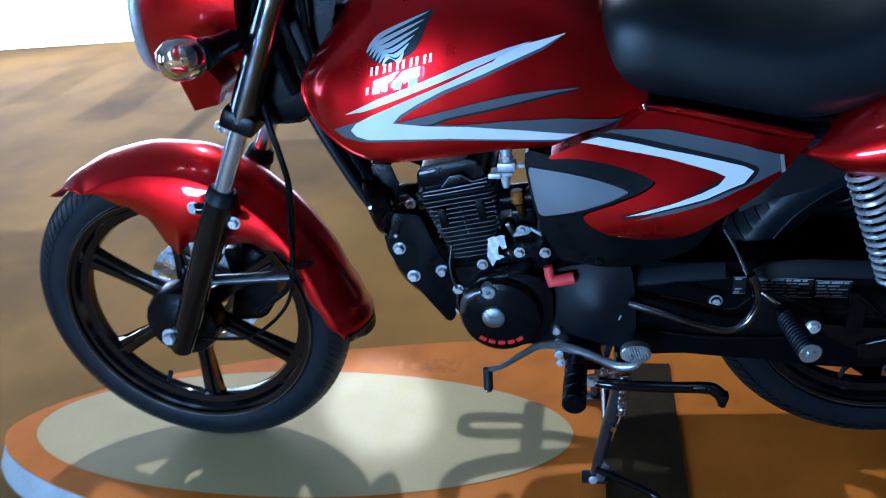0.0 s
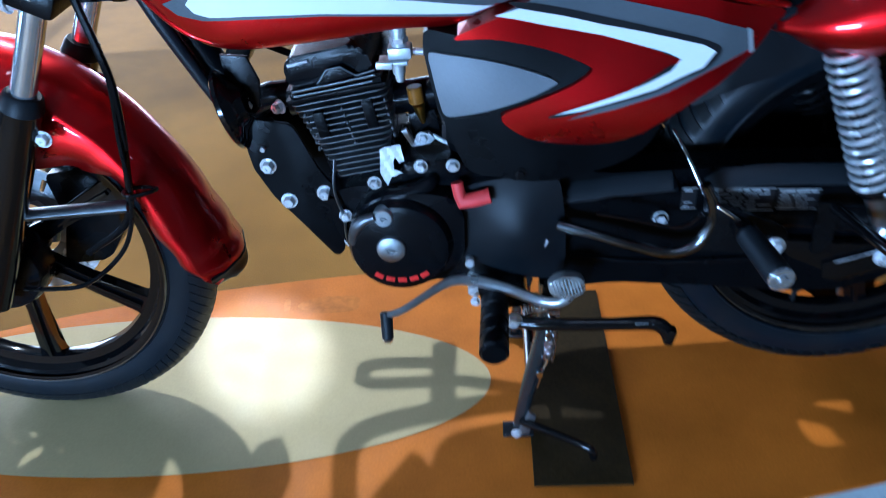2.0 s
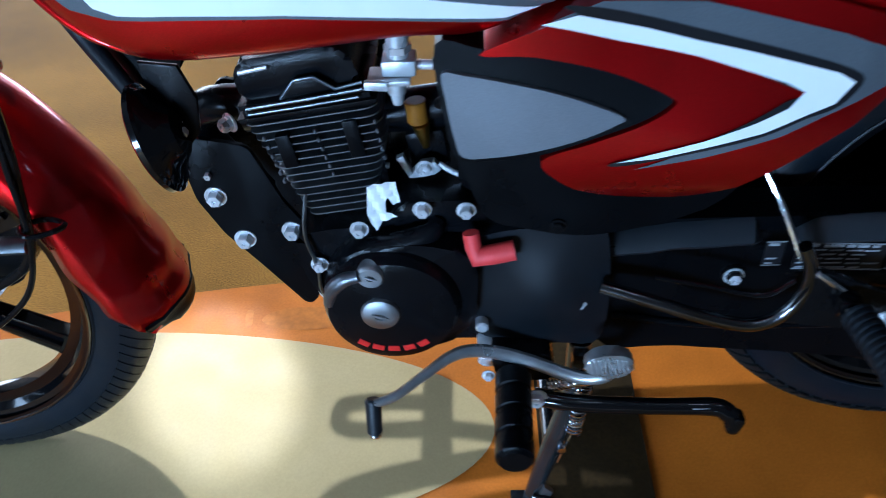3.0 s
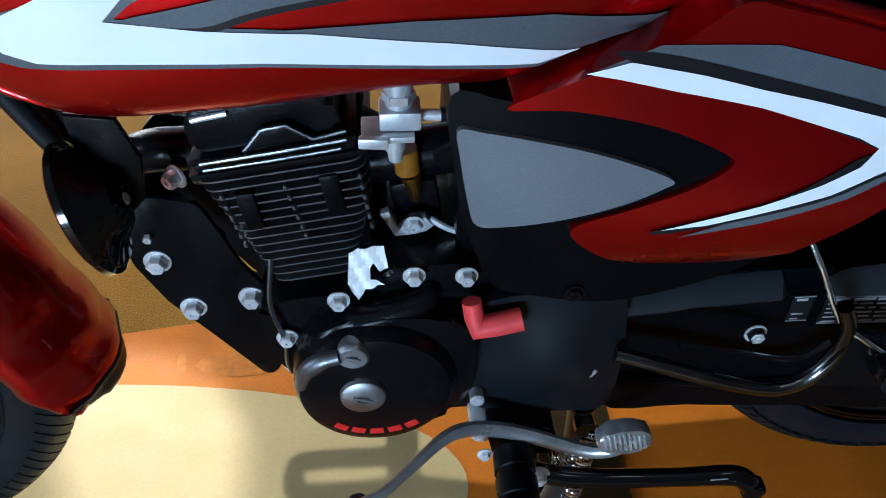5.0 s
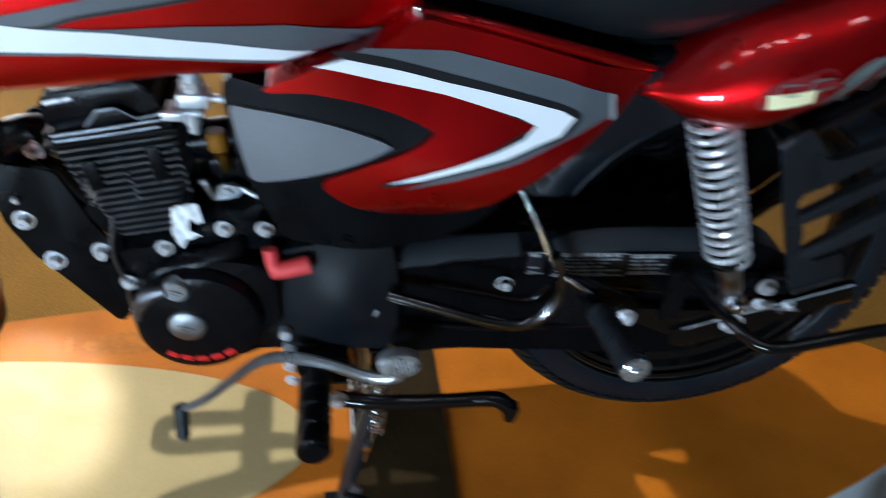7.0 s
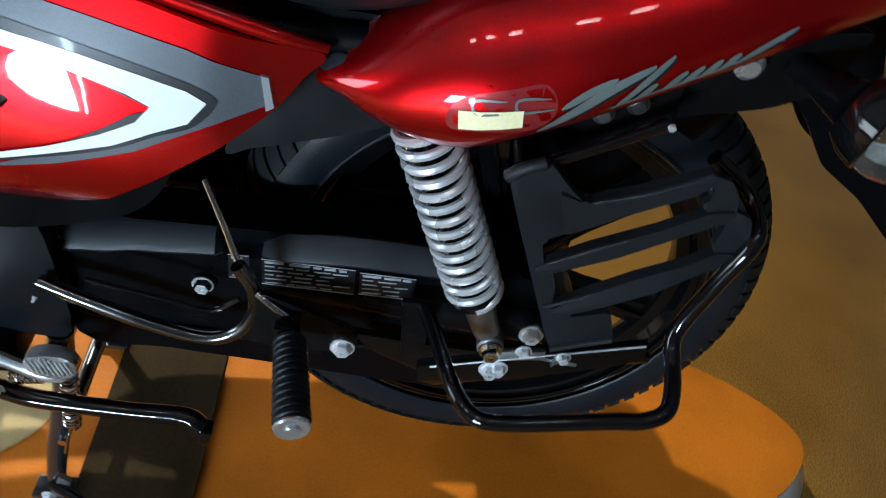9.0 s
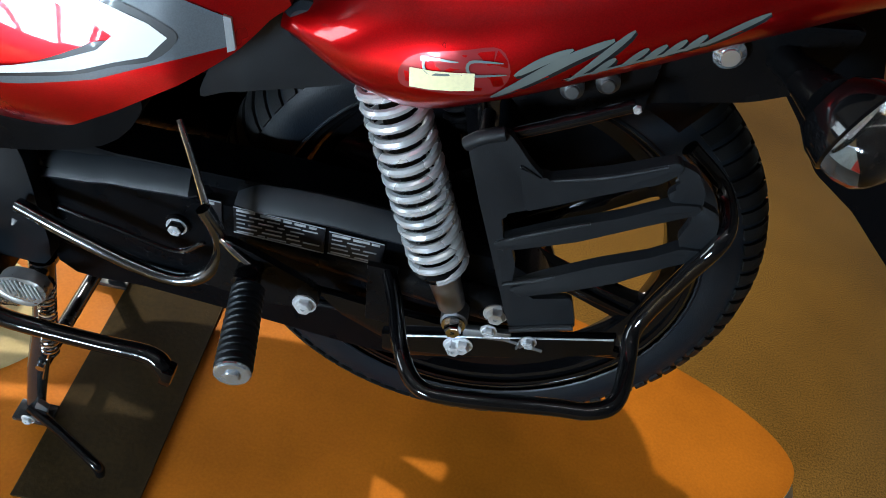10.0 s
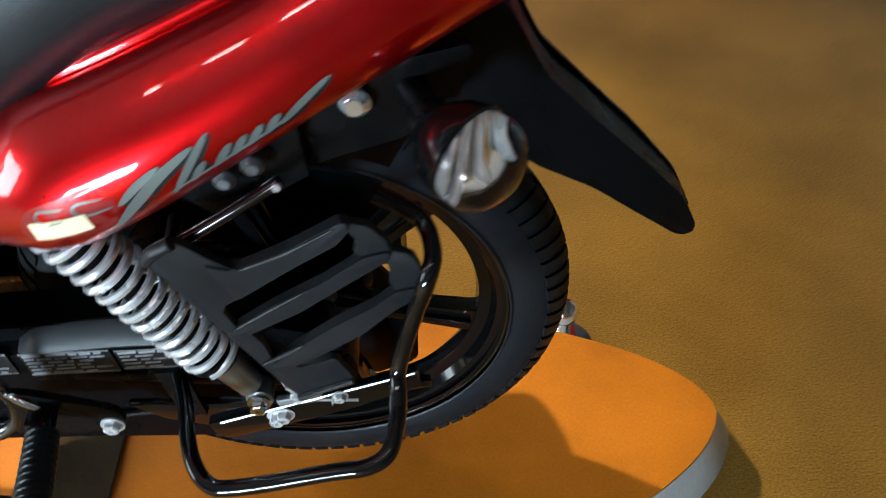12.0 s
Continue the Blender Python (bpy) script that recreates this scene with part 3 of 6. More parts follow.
part("lower_bridge", join(box((0.06, 0.24, 0.035), tuple(ax + RAKE * 0.495), (0, 26.6, 0), 0.008), box((0.05, 0.1, 0.05), tuple(ax + RAKE * 0.505 + Vector((0.04, 0, 0))), (0, 26.6, 0), 0.01)), BLACK_SATIN, fork)
part("upper_bridge", box((0.07, 0.25, 0.03), tuple(ax + RAKE * 0.77), (0, 26.6, 0), 0.008), BLACK_SATIN, fork)
part("caliper", join(plate([(0.07, 0.262), (0.15, 0.268), (0.188, 0.32), (0.192, 0.4), (0.155, 0.44), (0.09, 0.432), (0.1, 0.35)], 0.04, 0.1, 0.006, 0.012)), BLACK_SATIN, fork)

# -- front fender: an arched section swept round the wheel --
FO = [(-8, 0.388), (-4, 0.376), (2, 0.36), (12, 0.347), (29, 0.345), (47, 0.351), (60, 0.358), (72, 0.361), (86, 0.357), (103, 0.351), (115, 0.346), (127, 0.342)]
FI = [(-8, 0.366), (-4, 0.33), (2, 0.303), (14, 0.283), (25, 0.29), (32, 0.287), (41, 0.261), (55, 0.216), (69, 0.195), (76, 0.16), (82, 0.178), (93, 0.24), (99, 0.262), (111, 0.303), (118, 0.333), (127, 0.338)]


def fender_mesh(a0, a1, n, grow=0.0, skirt=True):
    bm = bmesh.new()
    rows = []
    for i in range(n + 1):
        a = a0 + (a1 - a0) * i / n
        ro, ri = lerp(FO, a) + grow, lerp(FI, a)
        tip = max(0.0, (4 - a) / 11.5)
        w = (0.067 + 0.016 * min(1.0, max(0.0, (40 - a) / 40))) * (1 - 0.3 * tip ** 4) + grow
        ro -= 0.014 * tip ** 4
        ri = min(ri, ro - 0.004)
        if not skirt:
            ri = ro - 0.032
        lo = max(ri + 0.001, ro - 0.04)
        # flat sides, a crease, a sloping shoulder and a rounded crown
        sec = [(-w, ri), (-w - 0.001, (ri + lo) * 0.5), (-w - 0.001, lo), (-w + 0.002, max(ri + 0.002, ro - 0.036)), (-w + 0.021, ro - 0.016), (-0.033, ro - 0.0075), (-0.016, ro - 0.0018), (0, ro)]
        sec = sec + [(-y, r) for y, r in sec[-2::-1]]
        c, s = math.cos(radians(a)), math.sin(radians(a))
        rows.append([bm.verts.new((FW[0] + r * c, y, FW[1] + r * s)) for y, r in sec])
    for p, q in zip(rows, rows[1:]):
        for j in range(len(p) - 1):
            bm.faces.new((p[j], p[j + 1], q[j + 1], q[j]))
    return bm


fender = part("front_fender", fender_mesh(-6, 123, 78), RED, bike, "glossy red front mudguard")
md = fender.modifiers.new("thickness", "SOLIDIFY")
md.thickness, md.offset = 0.003, -1
flap = part("mud_flap", fender_mesh(-7.5, -3.5, 8, 0.0015, False), RUBBER, fender, "black rubber flap")
md = flap.modifiers.new("thickness", "SOLIDIFY")
md.thickness, md.offset = 0.004, -1

# brake hose and speedometer cable with its guide
part("brake_hose", tube([(0.19, -0.078, 0.36), (0.27, -0.088, 0.42), (0.3, -0.095, 0.52), (0.316, -0.1, 0.62), (0.312, -0.1, 0.68), (0.298, -0.09, 0.75), (0.28, -0.06, 0.85)], 0.0055, 8), BLACK_SATIN, bike)
part("speedometer_cable", tube([(0.07, -0.08, 0.3), (0.13, -0.1, 0.312), (0.19, -0.104, 0.324), (0.262, -0.104, 0.384), (0.294, -0.104, 0.462), (0.304, -0.104, 0.552), (0.314, -0.1, 0.636), (0.305, -0.09, 0.69)], 0.0035, 8), BLACK_SATIN, bike)
part("cable_guide", tube([(0.28, -0.09, 0.468), (0.3, -0.115, 0.474), (0.325, -0.105, 0.474), (0.325, -0.085, 0.468), (0.3, -0.075, 0.466)], 0.003, 7, closed=True), BLACK_SATIN, bike)
part("torque_arm", tube([(0.08, -0.085, 0.432), (0.18, -0.09, 0.44), (0.283, -0.092, 0.446)], 0.0125, 12, flat=0.7), GUNMETAL, bike)

# -- headlamp cowl and indicator --
bm = bmesh.new()
rows = []
for i in range(13):
    t = i / 12
    x = 0.126 + 0.174 * t
    k = 0.2 + 0.8 * t
    h = 0.125 * math.sqrt(max(0.0, 1 - (1 - k) ** 3)) * (1 - 0.25 * k * k) + 0.055
    w = 0.5 * (0.075 + 0.16 * math.sqrt(max(0.0, 1 - (1 - k) ** 2.4)))
    rows.append([bm.verts.new((x + 0.03 * math.sin(a), w * math.cos(a), 0.955 + h * math.sin(a) * 0.95)) for a in (2 * math.pi * k / 36 for k in range(36))])
for p, q in zip(rows, rows[1:]):
    for k in range(36):
        bm.faces.new((p[k], p[(k + 1) % 36], q[(k + 1) % 36], q[k]))
bm.faces.new(rows[-1])
cowl = part("headlamp_cowl", bm, RED, bike, "glossy red headlamp cowl")
part("bezel", tube([(0.122 + 0.03 * math.sin(a), 0.088 * math.cos(a), 0.955 + 0.134 * math.sin(a)) for a in (2 * math.pi * k / 24 for k in range(24))], 0.011, 10, 3, closed=True), ALLOY_PALE, cowl, "pale silver headlamp bezel")
bm = bmesh.new()
rows = []
for x, k in ((0.094, 0.0), (0.096, 0.35), (0.102, 0.7), (0.111, 0.92), (0.122, 1.0)):
    rows.append([bm.verts.new((x + 0.03 * math.sin(a) * k, (0.002 + 0.084 * k) * math.cos(a), 0.955 + (0.002 + 0.128 * k) * math.sin(a))) for a in (2 * math.pi * j / 32 for j in range(32))])
for p, q in zip(rows, rows[1:]):
    for k in range(32):
        bm.faces.new((p[k], p[(k + 1) % 32], q[(k + 1) % 32], q[k]))
bm.faces.new(rows[0])
part("lens", bm, LENS, cowl, "clear headlamp lens")
part("reflector", lathe([(0.0, 0.19), (0.05, 0.16), (0.078, 0.13)], 28, (0.0, 0, 0.955), axis="X"), CHROME, cowl)
part("fork_cover", skin([(0.185, 0.825), (0.235, 0.845), (0.245, 0.81), (0.222, 0.772), (0.18, 0.765)], lambda x, z: -0.1 - 0.2 * (0.24 - x) - 0.6 * (z - 0.79), 0.07, 0.012, False), RED, cowl)
for s in (-1,):
    ind = part("front_indicator", tube([(0.29, 0.07 * s, 0.88), (0.265, 0.12 * s, 0.876), (0.244, 0.16 * s, 0.872)], (0.02, 0.018, 0.026), 16), BLACK_SATIN, bike)
    bm = lathe([(0.024, 0.0), (0.032, 0.012), (0.034, 0.03), (0.03, 0.05), (0.018, 0.064), (0, 0.068)], 28, axis="Z")
    bm.transform(Matrix.Translation((0.244, 0.155 * s, 0.872)) @ Vector((-0.75, 0.66 * s, -0.02)).to_track_quat("Z", "Y").to_matrix().to_4x4())
    part("lens", bm, LENS, ind, "clear faceted indicator lens")
    bm = lathe([(0.02, 0.004), (0.029, 0.014), (0.03, 0.028), (0.012, 0.03), (0.0, 0.012)], 20, axis="Z")
    bm.transform(Matrix.Translation((0.244, 0.155 * s, 0.872)) @ Vector((-0.75, 0.66 * s, -0.02)).to_track_quat("Z", "Y").to_matrix().to_4x4())
    part("reflector", bm, CHROME, ind)
part("headstock", join(rod((0.3, 0, 0.72), (0.42, 0, 0.96), 0.035, n=20, bevel=0.004), box((0.09, 0.16, 0.07), (0.38, 0, 0.99), (0, 20, 0), 0.015)), BLACK_SATIN, bike)
part("steering_head", plate([(0.29, 0.95), (0.45, 0.955), (0.415, 0.845), (0.392, 0.79), (0.35, 0.725), (0.275, 0.725), (0.255, 0.76), (0.28, 0.84)], -0.066, 0.066, 0.008, 0.015), PLASTIC, bike)
part("wiring", join(tube([(0.33, -0.06, 0.98), (0.36, -0.1, 0.9), (0.38, -0.09, 0.8), (0.36, -0.06, 0.74)], 0.008, 8), tube([(0.36, -0.05, 0.98), (0.39, -0.085, 0.93), (0.39, -0.08, 0.86), (0.41, -0.06, 0.76)], 0.006, 8),
                   tube([(0.3, -0.05, 0.9), (0.33, -0.085, 0.86), (0.35, -0.075, 0.78)], 0.01, 8)), BLACK_SATIN, bike)

# -- fuel tank --
T_BOT = [(0.375, 0.775), (0.40, 0.745), (0.45, 0.699), (0.475, 0.688), (0.52, 0.684), (0.6, 0.689), (0.65, 0.693), (0.7, 0.697), (0.757, 0.692), (0.81, 0.712), (0.865, 0.727), (0.905, 0.738)]
T_TOP = [(0.375, 0.83), (0.4, 0.86), (0.44, 0.905), (0.5, 0.962), (0.56, 1.0), (0.62, 1.01), (0.72, 0.985), (0.82, 0.92), (0.87, 0.87), (0.905, 0.8)]
T_W = [(0.375, 0.1), (0.385, 0.126), (0.42, 0.152), (0.5, 0.169), (0.6, 0.168), (0.7, 0.16), (0.8, 0.143), (0.87, 0.119), (0.905, 0.1)]


def soft(table, x):
    """Piecewise-linear table, softened by averaging."""
    xs, vs = [a for a, _ in table], [b for _, b in table]
    return float(np.mean([np.interp(x + d, xs, vs) for d in (-0.02, -0.012, -0.006, 0, 0.006, 0.012, 0.02)]))


def tank_w(x, z):
    """Half-width of the tank at a place on its side."""
    lo, hi, w = soft(T_BOT, x), soft(T_TOP, x), soft(T_W, x)
    mid = lo + (hi - lo) * 0.28
    v = (z - mid) / (hi - mid) if z > mid else (mid - z) / (mid - lo)
    v = min(1.0, max(0.0, v))
    if z > mid:
        return w * (1 - v ** 2.4) ** 0.5
    return w * (1 - 0.03 * v * v - 0.05 * v ** 12)


bm = bmesh.new()
rows = []
N = 56
for i in range(N + 1):
    x = 0.375 + 0.53 * i / N
    lo, hi = soft(T_BOT, x), soft(T_TOP, x)
    zs = [lo + (hi - lo) * 0.5 * (1 - math.cos(math.pi * k / 26)) for k in range(27)]
    rows.append([bm.verts.new((x, -tank_w(x, z), z)) for z in zs] + [bm.verts.new((x, tank_w(x, z), z)) for z in zs[-2::-1]] + [bm.verts.new((x, 0.06, lo + 0.012)), bm.verts.new((x, -0.06, lo + 0.012))])
for p, q in zip(rows, rows[1:]):
    for k in range(len(p)):
        bm.faces.new((p[k], p[(k + 1) % len(p)], q[(k + 1) % len(p)], q[k]))
bm.faces.new(rows[0])
bm.faces.new(rows[-1])
bmesh.ops.remove_doubles(bm, verts=bm.verts, dist=1e-5)
tank = part("fuel_tank", bm, RED, bike, "glossy red fuel tank", sharp=60)


def decal(name, poly, mat, parent, lift, surface, label="", step=0.012, curved=True):
    return part(name, skin(poly, lambda x, z: -surface(x, z) - lift, 0.0, step, curved), mat, parent, label)


decal("stripe_shadow", [(0.43, 0.743), (0.464, 0.754), (0.529, 0.776), (0.611, 0.806), (0.679, 0.833), (0.705, 0.849), (0.788, 0.862), (0.757, 0.845), (0.712, 0.83), (0.661, 0.811), (0.61, 0.794), (0.569, 0.776), (0.545, 0.763), (0.535, 0.755), (0.579, 0.749), (0.639, 0.744), (0.719, 0.732), (0.807, 0.715), (0.779, 0.704), (0.697, 0.714), (0.611, 0.722), (0.522, 0.724), (0.476, 0.724), (0.447, 0.73)],
      GREY_FILM, tank, 0.0012, tank_w, "dark grey stripe border", curved=False)
decal("white_stripe", [(0.46, 0.743), (0.47, 0.754), (0.497, 0.767), (0.544, 0.785), (0.62, 0.812), (0.663, 0.829), (0.684, 0.836), (0.705, 0.852), (0.788, 0.863), (0.753, 0.848), (0.712, 0.835), (0.662, 0.817), (0.61, 0.8), (0.57, 0.782), (0.541, 0.766), (0.529, 0.754), (0.579, 0.747), (0.639, 0.742), (0.719, 0.73), (0.805, 0.713), (0.777, 0.708), (0.697, 0.717), (0.611, 0.725), (0.523, 0.728), (0.486, 0.728), (0.468, 0.733)],
      WHITE_FILM, tank, 0.0022, tank_w, "white forked stripe decal", curved=False)
decal("thin_stripe", [(0.454, 0.768), (0.509, 0.792), (0.577, 0.814), (0.647, 0.838), (0.705, 0.853), (0.741, 0.859), (0.701, 0.845), (0.671, 0.834), (0.62, 0.817), (0.545, 0.792), (0.484, 0.773)], SILVER_WHITE, tank, 0.0026, tank_w, "pale silver upper stripe", curved=False)
decal("grey_blade", [(0.54, 0.754), (0.571, 0.761), (0.642, 0.775), (0.722, 0.786), (0.805, 0.786), (0.763, 0.781), (0.675, 0.767), (0.614, 0.758), (0.579, 0.749)], GREY_FILM, tank, 0.0022, tank_w, "grey blade decal")
decal("grey_blade", [(0.613, 0.745), (0.699, 0.746), (0.783, 0.742), (0.867, 0.726), (0.85, 0.718), (0.814, 0.714), (0.719, 0.732), (0.639, 0.743)], GREY_FILM, tank, 0.0022, tank_w, "grey blade decal", curved=False)
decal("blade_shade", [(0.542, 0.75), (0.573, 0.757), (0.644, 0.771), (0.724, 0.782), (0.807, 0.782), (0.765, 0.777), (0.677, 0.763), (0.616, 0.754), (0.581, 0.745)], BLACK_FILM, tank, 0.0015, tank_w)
part("front_bead", tube([(x, -tank_w(x, z) + 0.002, z) for x, z in ((0.392, 0.835), (0.383, 0.812), (0.379, 0.79), (0.386, 0.768), (0.405, 0.745), (0.43, 0.722), (0.455, 0.705), (0.48, 0.695))], (0.002, 0.005, 0.006, 0.006, 0.005, 0.0045, 0.004, 0.002), 10), RED, tank)
# wing-shaped badge as plain feather bars, with plain bars for the lettering
for k in range(6):
    x0, z0 = 0.5 + 0.0046 * k, 0.858 - 0.0036 * k
    x1, z1 = 0.6 - 0.0085 * k, 0.911 - 0.0102 * k
    mx, mz = 0.53 + 0.003 * k, 0.888 - 0.008 * k
    decal("badge_feather", [(x0, z0), (x0 + 0.008, z0 + 0.0145), (mx, mz), (x1, z1), (mx + 0.005, mz - 0.0045), (x0 + 0.0125, z0 + 0.0105)], SILVER_FILM, tank, 0.0026, tank_w, step=0.02)
decal("badge_shade", [(0.5, 0.858), (0.52, 0.876), (0.554, 0.896), (0.602, 0.913), (0.594, 0.895), (0.578, 0.866), (0.562, 0.852), (0.524, 0.842)], BLACK_FILM, tank, 0.0015, tank_w, step=0.02)
for k in range(5):
    # thin upright bars in place of the letters
    x0, z0 = 0.503 + 0.0203 * k, 0.8262 + 0.0036 * k
    for dx, dz, wx, wz in ((0.0, 0.0, 0.004, 0.0125), (0.0085, 0.0015, 0.004, 0.0125)):
        decal("badge_bar", [(x0 + dx, z0 + dz), (x0 + dx + wz * 0.18, z0 + dz + wz), (x0 + dx + wz * 0.18 + wx, z0 + dz + wz + 0.0006), (x0 + dx + wx, z0 + dz + 0.0006)], SILVER_FILM, tank, 0.0026, tank_w, curved=False)
for k, wx in enumerate((0.005, 0.012, 0.005, 0.012, 0.014)):
    x0 = 0.492 + (0.0, 0.011, 0.03, 0.044, 0.066)[k]
    z0 = 0.798 + 0.15 * (x0 - 0.492)
    decal("letter_bar", [(x0, z0), (x0 + 0.003, z0 + 0.012), (x0 + 0.003 + wx, z0 + 0.013), (x0 + wx, z0 + 0.001)], WHITE_FILM, tank, 0.0026, tank_w, curved=False)

# -- side cover: red boomerang, black surround, grey blade --
def side_w(x, z):
    """Half-width of the side cover; it bulges at its middle and draws in to the rear and below."""
    return 0.137 + 0.034 * math.exp(-((x - 0.98) / 0.16) ** 2 - ((z - 0.59) / 0.09) ** 2) + 0.02 * math.exp(-((x - 0.78) / 0.12) ** 2) - 0.5 * max(0.0, 0.56 - z) - 0.25 * max(0.0, x - 1.06)


side = part("side_cover", skin([(0.757, 0.684), (0.8, 0.703), (0.865, 0.725), (0.9, 0.746), (0.93, 0.74), (1.0, 0.722), (1.08, 0.698), (1.135, 0.684), (1.122, 0.667), (1.101, 0.643), (1.074, 0.623), (1.04, 0.602), (0.998, 0.575), (0.94, 0.542), (0.875, 0.545), (0.83, 0.564), (0.808, 0.589),
                                  (0.85, 0.607), (0.888, 0.622), (0.912, 0.637), (0.908, 0.646), (0.86, 0.667), (0.8, 0.682)], lambda x, z: -side_w(x, z), 0.05), RED, bike, "glossy red boomerang side cover")
decal("grey_band", [(0.81, 0.71), (0.85, 0.724), (0.93, 0.718), (1.04, 0.689), (1.091, 0.67), (1.096, 0.647), (1.06, 0.636), (1.03, 0.624), (1.0, 0.611), (0.94, 0.594), (0.885, 0.582), (0.94, 0.604), (1.0, 0.625), (1.04, 0.645), (1.05, 0.656), (1.02, 0.67), (0.93, 0.696), (0.845, 0.716)], GREY_FILM, side, 0.0014, side_w, "grey band decal", curved=False)
decal("black_line", [(0.83, 0.716), (0.85, 0.719), (0.93, 0.697), (1.01, 0.675), (1.045, 0.664), (1.061, 0.653), (1.045, 0.634), (1.017, 0.6248), (0.987, 0.613), (0.94, 0.601), (0.88, 0.587), (0.866, 0.589), (0.94, 0.61), (1.0, 0.64), (1.005, 0.65)], BLACK_FILM, side, 0.0022, side_w)
decal("white_chevron", [(0.804, 0.709), (0.832, 0.715), (0.883, 0.702), (0.924, 0.69), (0.966, 0.68), (1.008, 0.669), (1.04, 0.66), (1.054, 0.652), (1.04, 0.636), (1.016, 0.628), (0.986, 0.616), (0.939, 0.604), (0.901, 0.594), (0.87, 0.59), (0.9, 0.599), (0.938, 0.61), (0.978, 0.624), (1.003, 0.635), (1.014, 0.647), (0.998, 0.655), (0.967, 0.665), (0.926, 0.678), (0.865, 0.693), (0.826, 0.704)], WHITE_FILM, side, 0.003, side_w, "white chevron decal", curved=False)
part("seat_ledge", tube([(0.9, -0.124, 0.745), (0.95, -0.128, 0.738), (1.02, -0.131, 0.721), (1.1, -0.13, 0.7), (1.138, -0.124, 0.69)], (0.005, 0.006, 0.0065, 0.0065, 0.004), 10), RED, side, "rolled red upper edge")
part("ledge_end", box((0.005, 0.012, 0.016), (0.899, -0.126, 0.745), (0, -10, 0), 0.002), CHROME, side)
part("rear_edge", skin([(1.091, 0.671), (1.0965, 0.669), (1.1005, 0.645), (1.095, 0.643)], lambda x, z: -side_w(x, z) - 0.003, 0.01, 0.01, False), SILVER_FILM, side)
part("frame_tag", plate([(1.146, 0.682), (1.18, 0.692), (1.158, 0.664)], -0.102, -0.099, 0.0005), WHITE_FILM, bike)
part("rubber_stop", rod((1.148, -0.08, 0.665), (1.148, -0.122, 0.665), 0.0185, n=20, bevel=0.005), RUBBER, bike)
surround = part("surround", skin([(0.722, 0.69), (0.757, 0.688), (0.8, 0.682), (0.85, 0.67), (0.89, 0.656), (0.911, 0.643), (0.908, 0.636), (0.888, 0.624), (0.85, 0.609), (0.804, 0.592), (0.765, 0.586), (0.738, 0.585), (0.728, 0.62)], lambda x, z: -side_w(x, z) + 0.003, 0.05), PLASTIC, side, "black plastic surround")
part("grey_blade", skin([(0.727, 0.668), (0.745, 0.667), (0.776, 0.662), (0.814, 0.653), (0.849, 0.641), (0.873, 0.63), (0.867, 0.624), (0.841, 0.612), (0.803, 0.6), (0.765, 0.592), (0.742, 0.591), (0.735, 0.61), (0.729, 0.645)], lambda x, z: -side_w(x, z) - 0.002, 0.012), material("grey_lacquer", (0.17, 0.185, 0.205), 0.3, 0.3, coat=0.5, grain=0.08, grain_scale=800, stain=0.15, stain_scale=12), surround, "metallic grey blade insert")
part("lower_cover", skin([(0.736, 0.582), (0.78, 0.58), (0.81, 0.582), (0.83, 0.565), (0.875, 0.546), (0.94, 0.543), (0.99, 0.567), (1.01, 0.55), (0.97, 0.5), (0.87, 0.478), (0.8, 0.485), (0.765, 0.495), (0.748, 0.53)], lambda x, z: -0.118 - 0.012 * math.exp(-((x - 0.85) / 0.1) ** 2), 0.06), PLASTIC, bike, "matte black lower cover")
part("cover_screw", hexbolt((0.83, -0.131, 0.49), (0, -1, 0), 0.006, 0.005), BLACK_SATIN, bike)

for src in (side, bpy.data.objects["lower_cover"]):
    far = again(src, Matrix.Diagonal((1, -1, 1, 1)), bike)
far = again(surround, Matrix.Diagonal((1, -1, 1, 1)), bike)

# -- seat --
def loft(stations, n=40, power=2.6):
    """Rounded sections along x: (x, half width, bottom, top)."""
    bm = bmesh.new()
    rows = []
    for x, w, lo, hi in stations:
        c, h = (lo + hi) / 2, (hi - lo) / 2
        row = []
        for k in range(n):
            a = 2 * math.pi * k / n
            row.append(bm.verts.new((x, w * math.copysign(abs(math.cos(a)) ** (2 / power), math.cos(a)), c + h * math.copysign(abs(math.sin(a)) ** (2 / power), math.sin(a)))))
        rows.append(row)
    for p, q in zip(rows, rows[1:]):
        for k in range(n):
            bm.faces.new((p[k], p[(k + 1) % n], q[(k + 1) % n], q[k]))
    bm.faces.new(rows[0])
    bm.faces.new(rows[-1])
    return bm


def fine(stations, steps=5):
    """Stations made closer by a smooth path through them."""
    a = smooth_path([(x, w, lo) for x, w, lo, hi in stations], steps)
    b = smooth_path([(x, w, hi) for x, w, lo, hi in stations], steps)
    return [(p.x, p.y, p.z, q.z) for p, q in zip(a, b)]


seat = part("seat", loft(fine([(0.83, 0.07, 0.785, 0.86), (0.845, 0.112, 0.762, 0.9), (0.885, 0.128, 0.748, 0.914), (0.95, 0.131, 0.736, 0.897), (1.03, 0.133, 0.718, 0.868), (1.13, 0.136, 0.697, 0.858), (1.22, 0.135, 0.715, 0.878), (1.32, 0.13, 0.765, 0.91), (1.42, 0.118, 0.798, 0.925), (1.5, 0.1, 0.825, 0.925), (1.54, 0.06, 0.85, 0.91)]), 44, 3.0),
            VINYL, bike, "long black vinyl dual seat")

part("seat_pan", plate([(0.9, 0.735), (1.05, 0.71), (1.2, 0.705), (1.32, 0.765), (1.32, 0.72), (1.16, 0.645), (0.97, 0.655)], -0.094, 0.094, 0.006, 0.01), PLASTIC, bike, "black plastic pan under the seat")

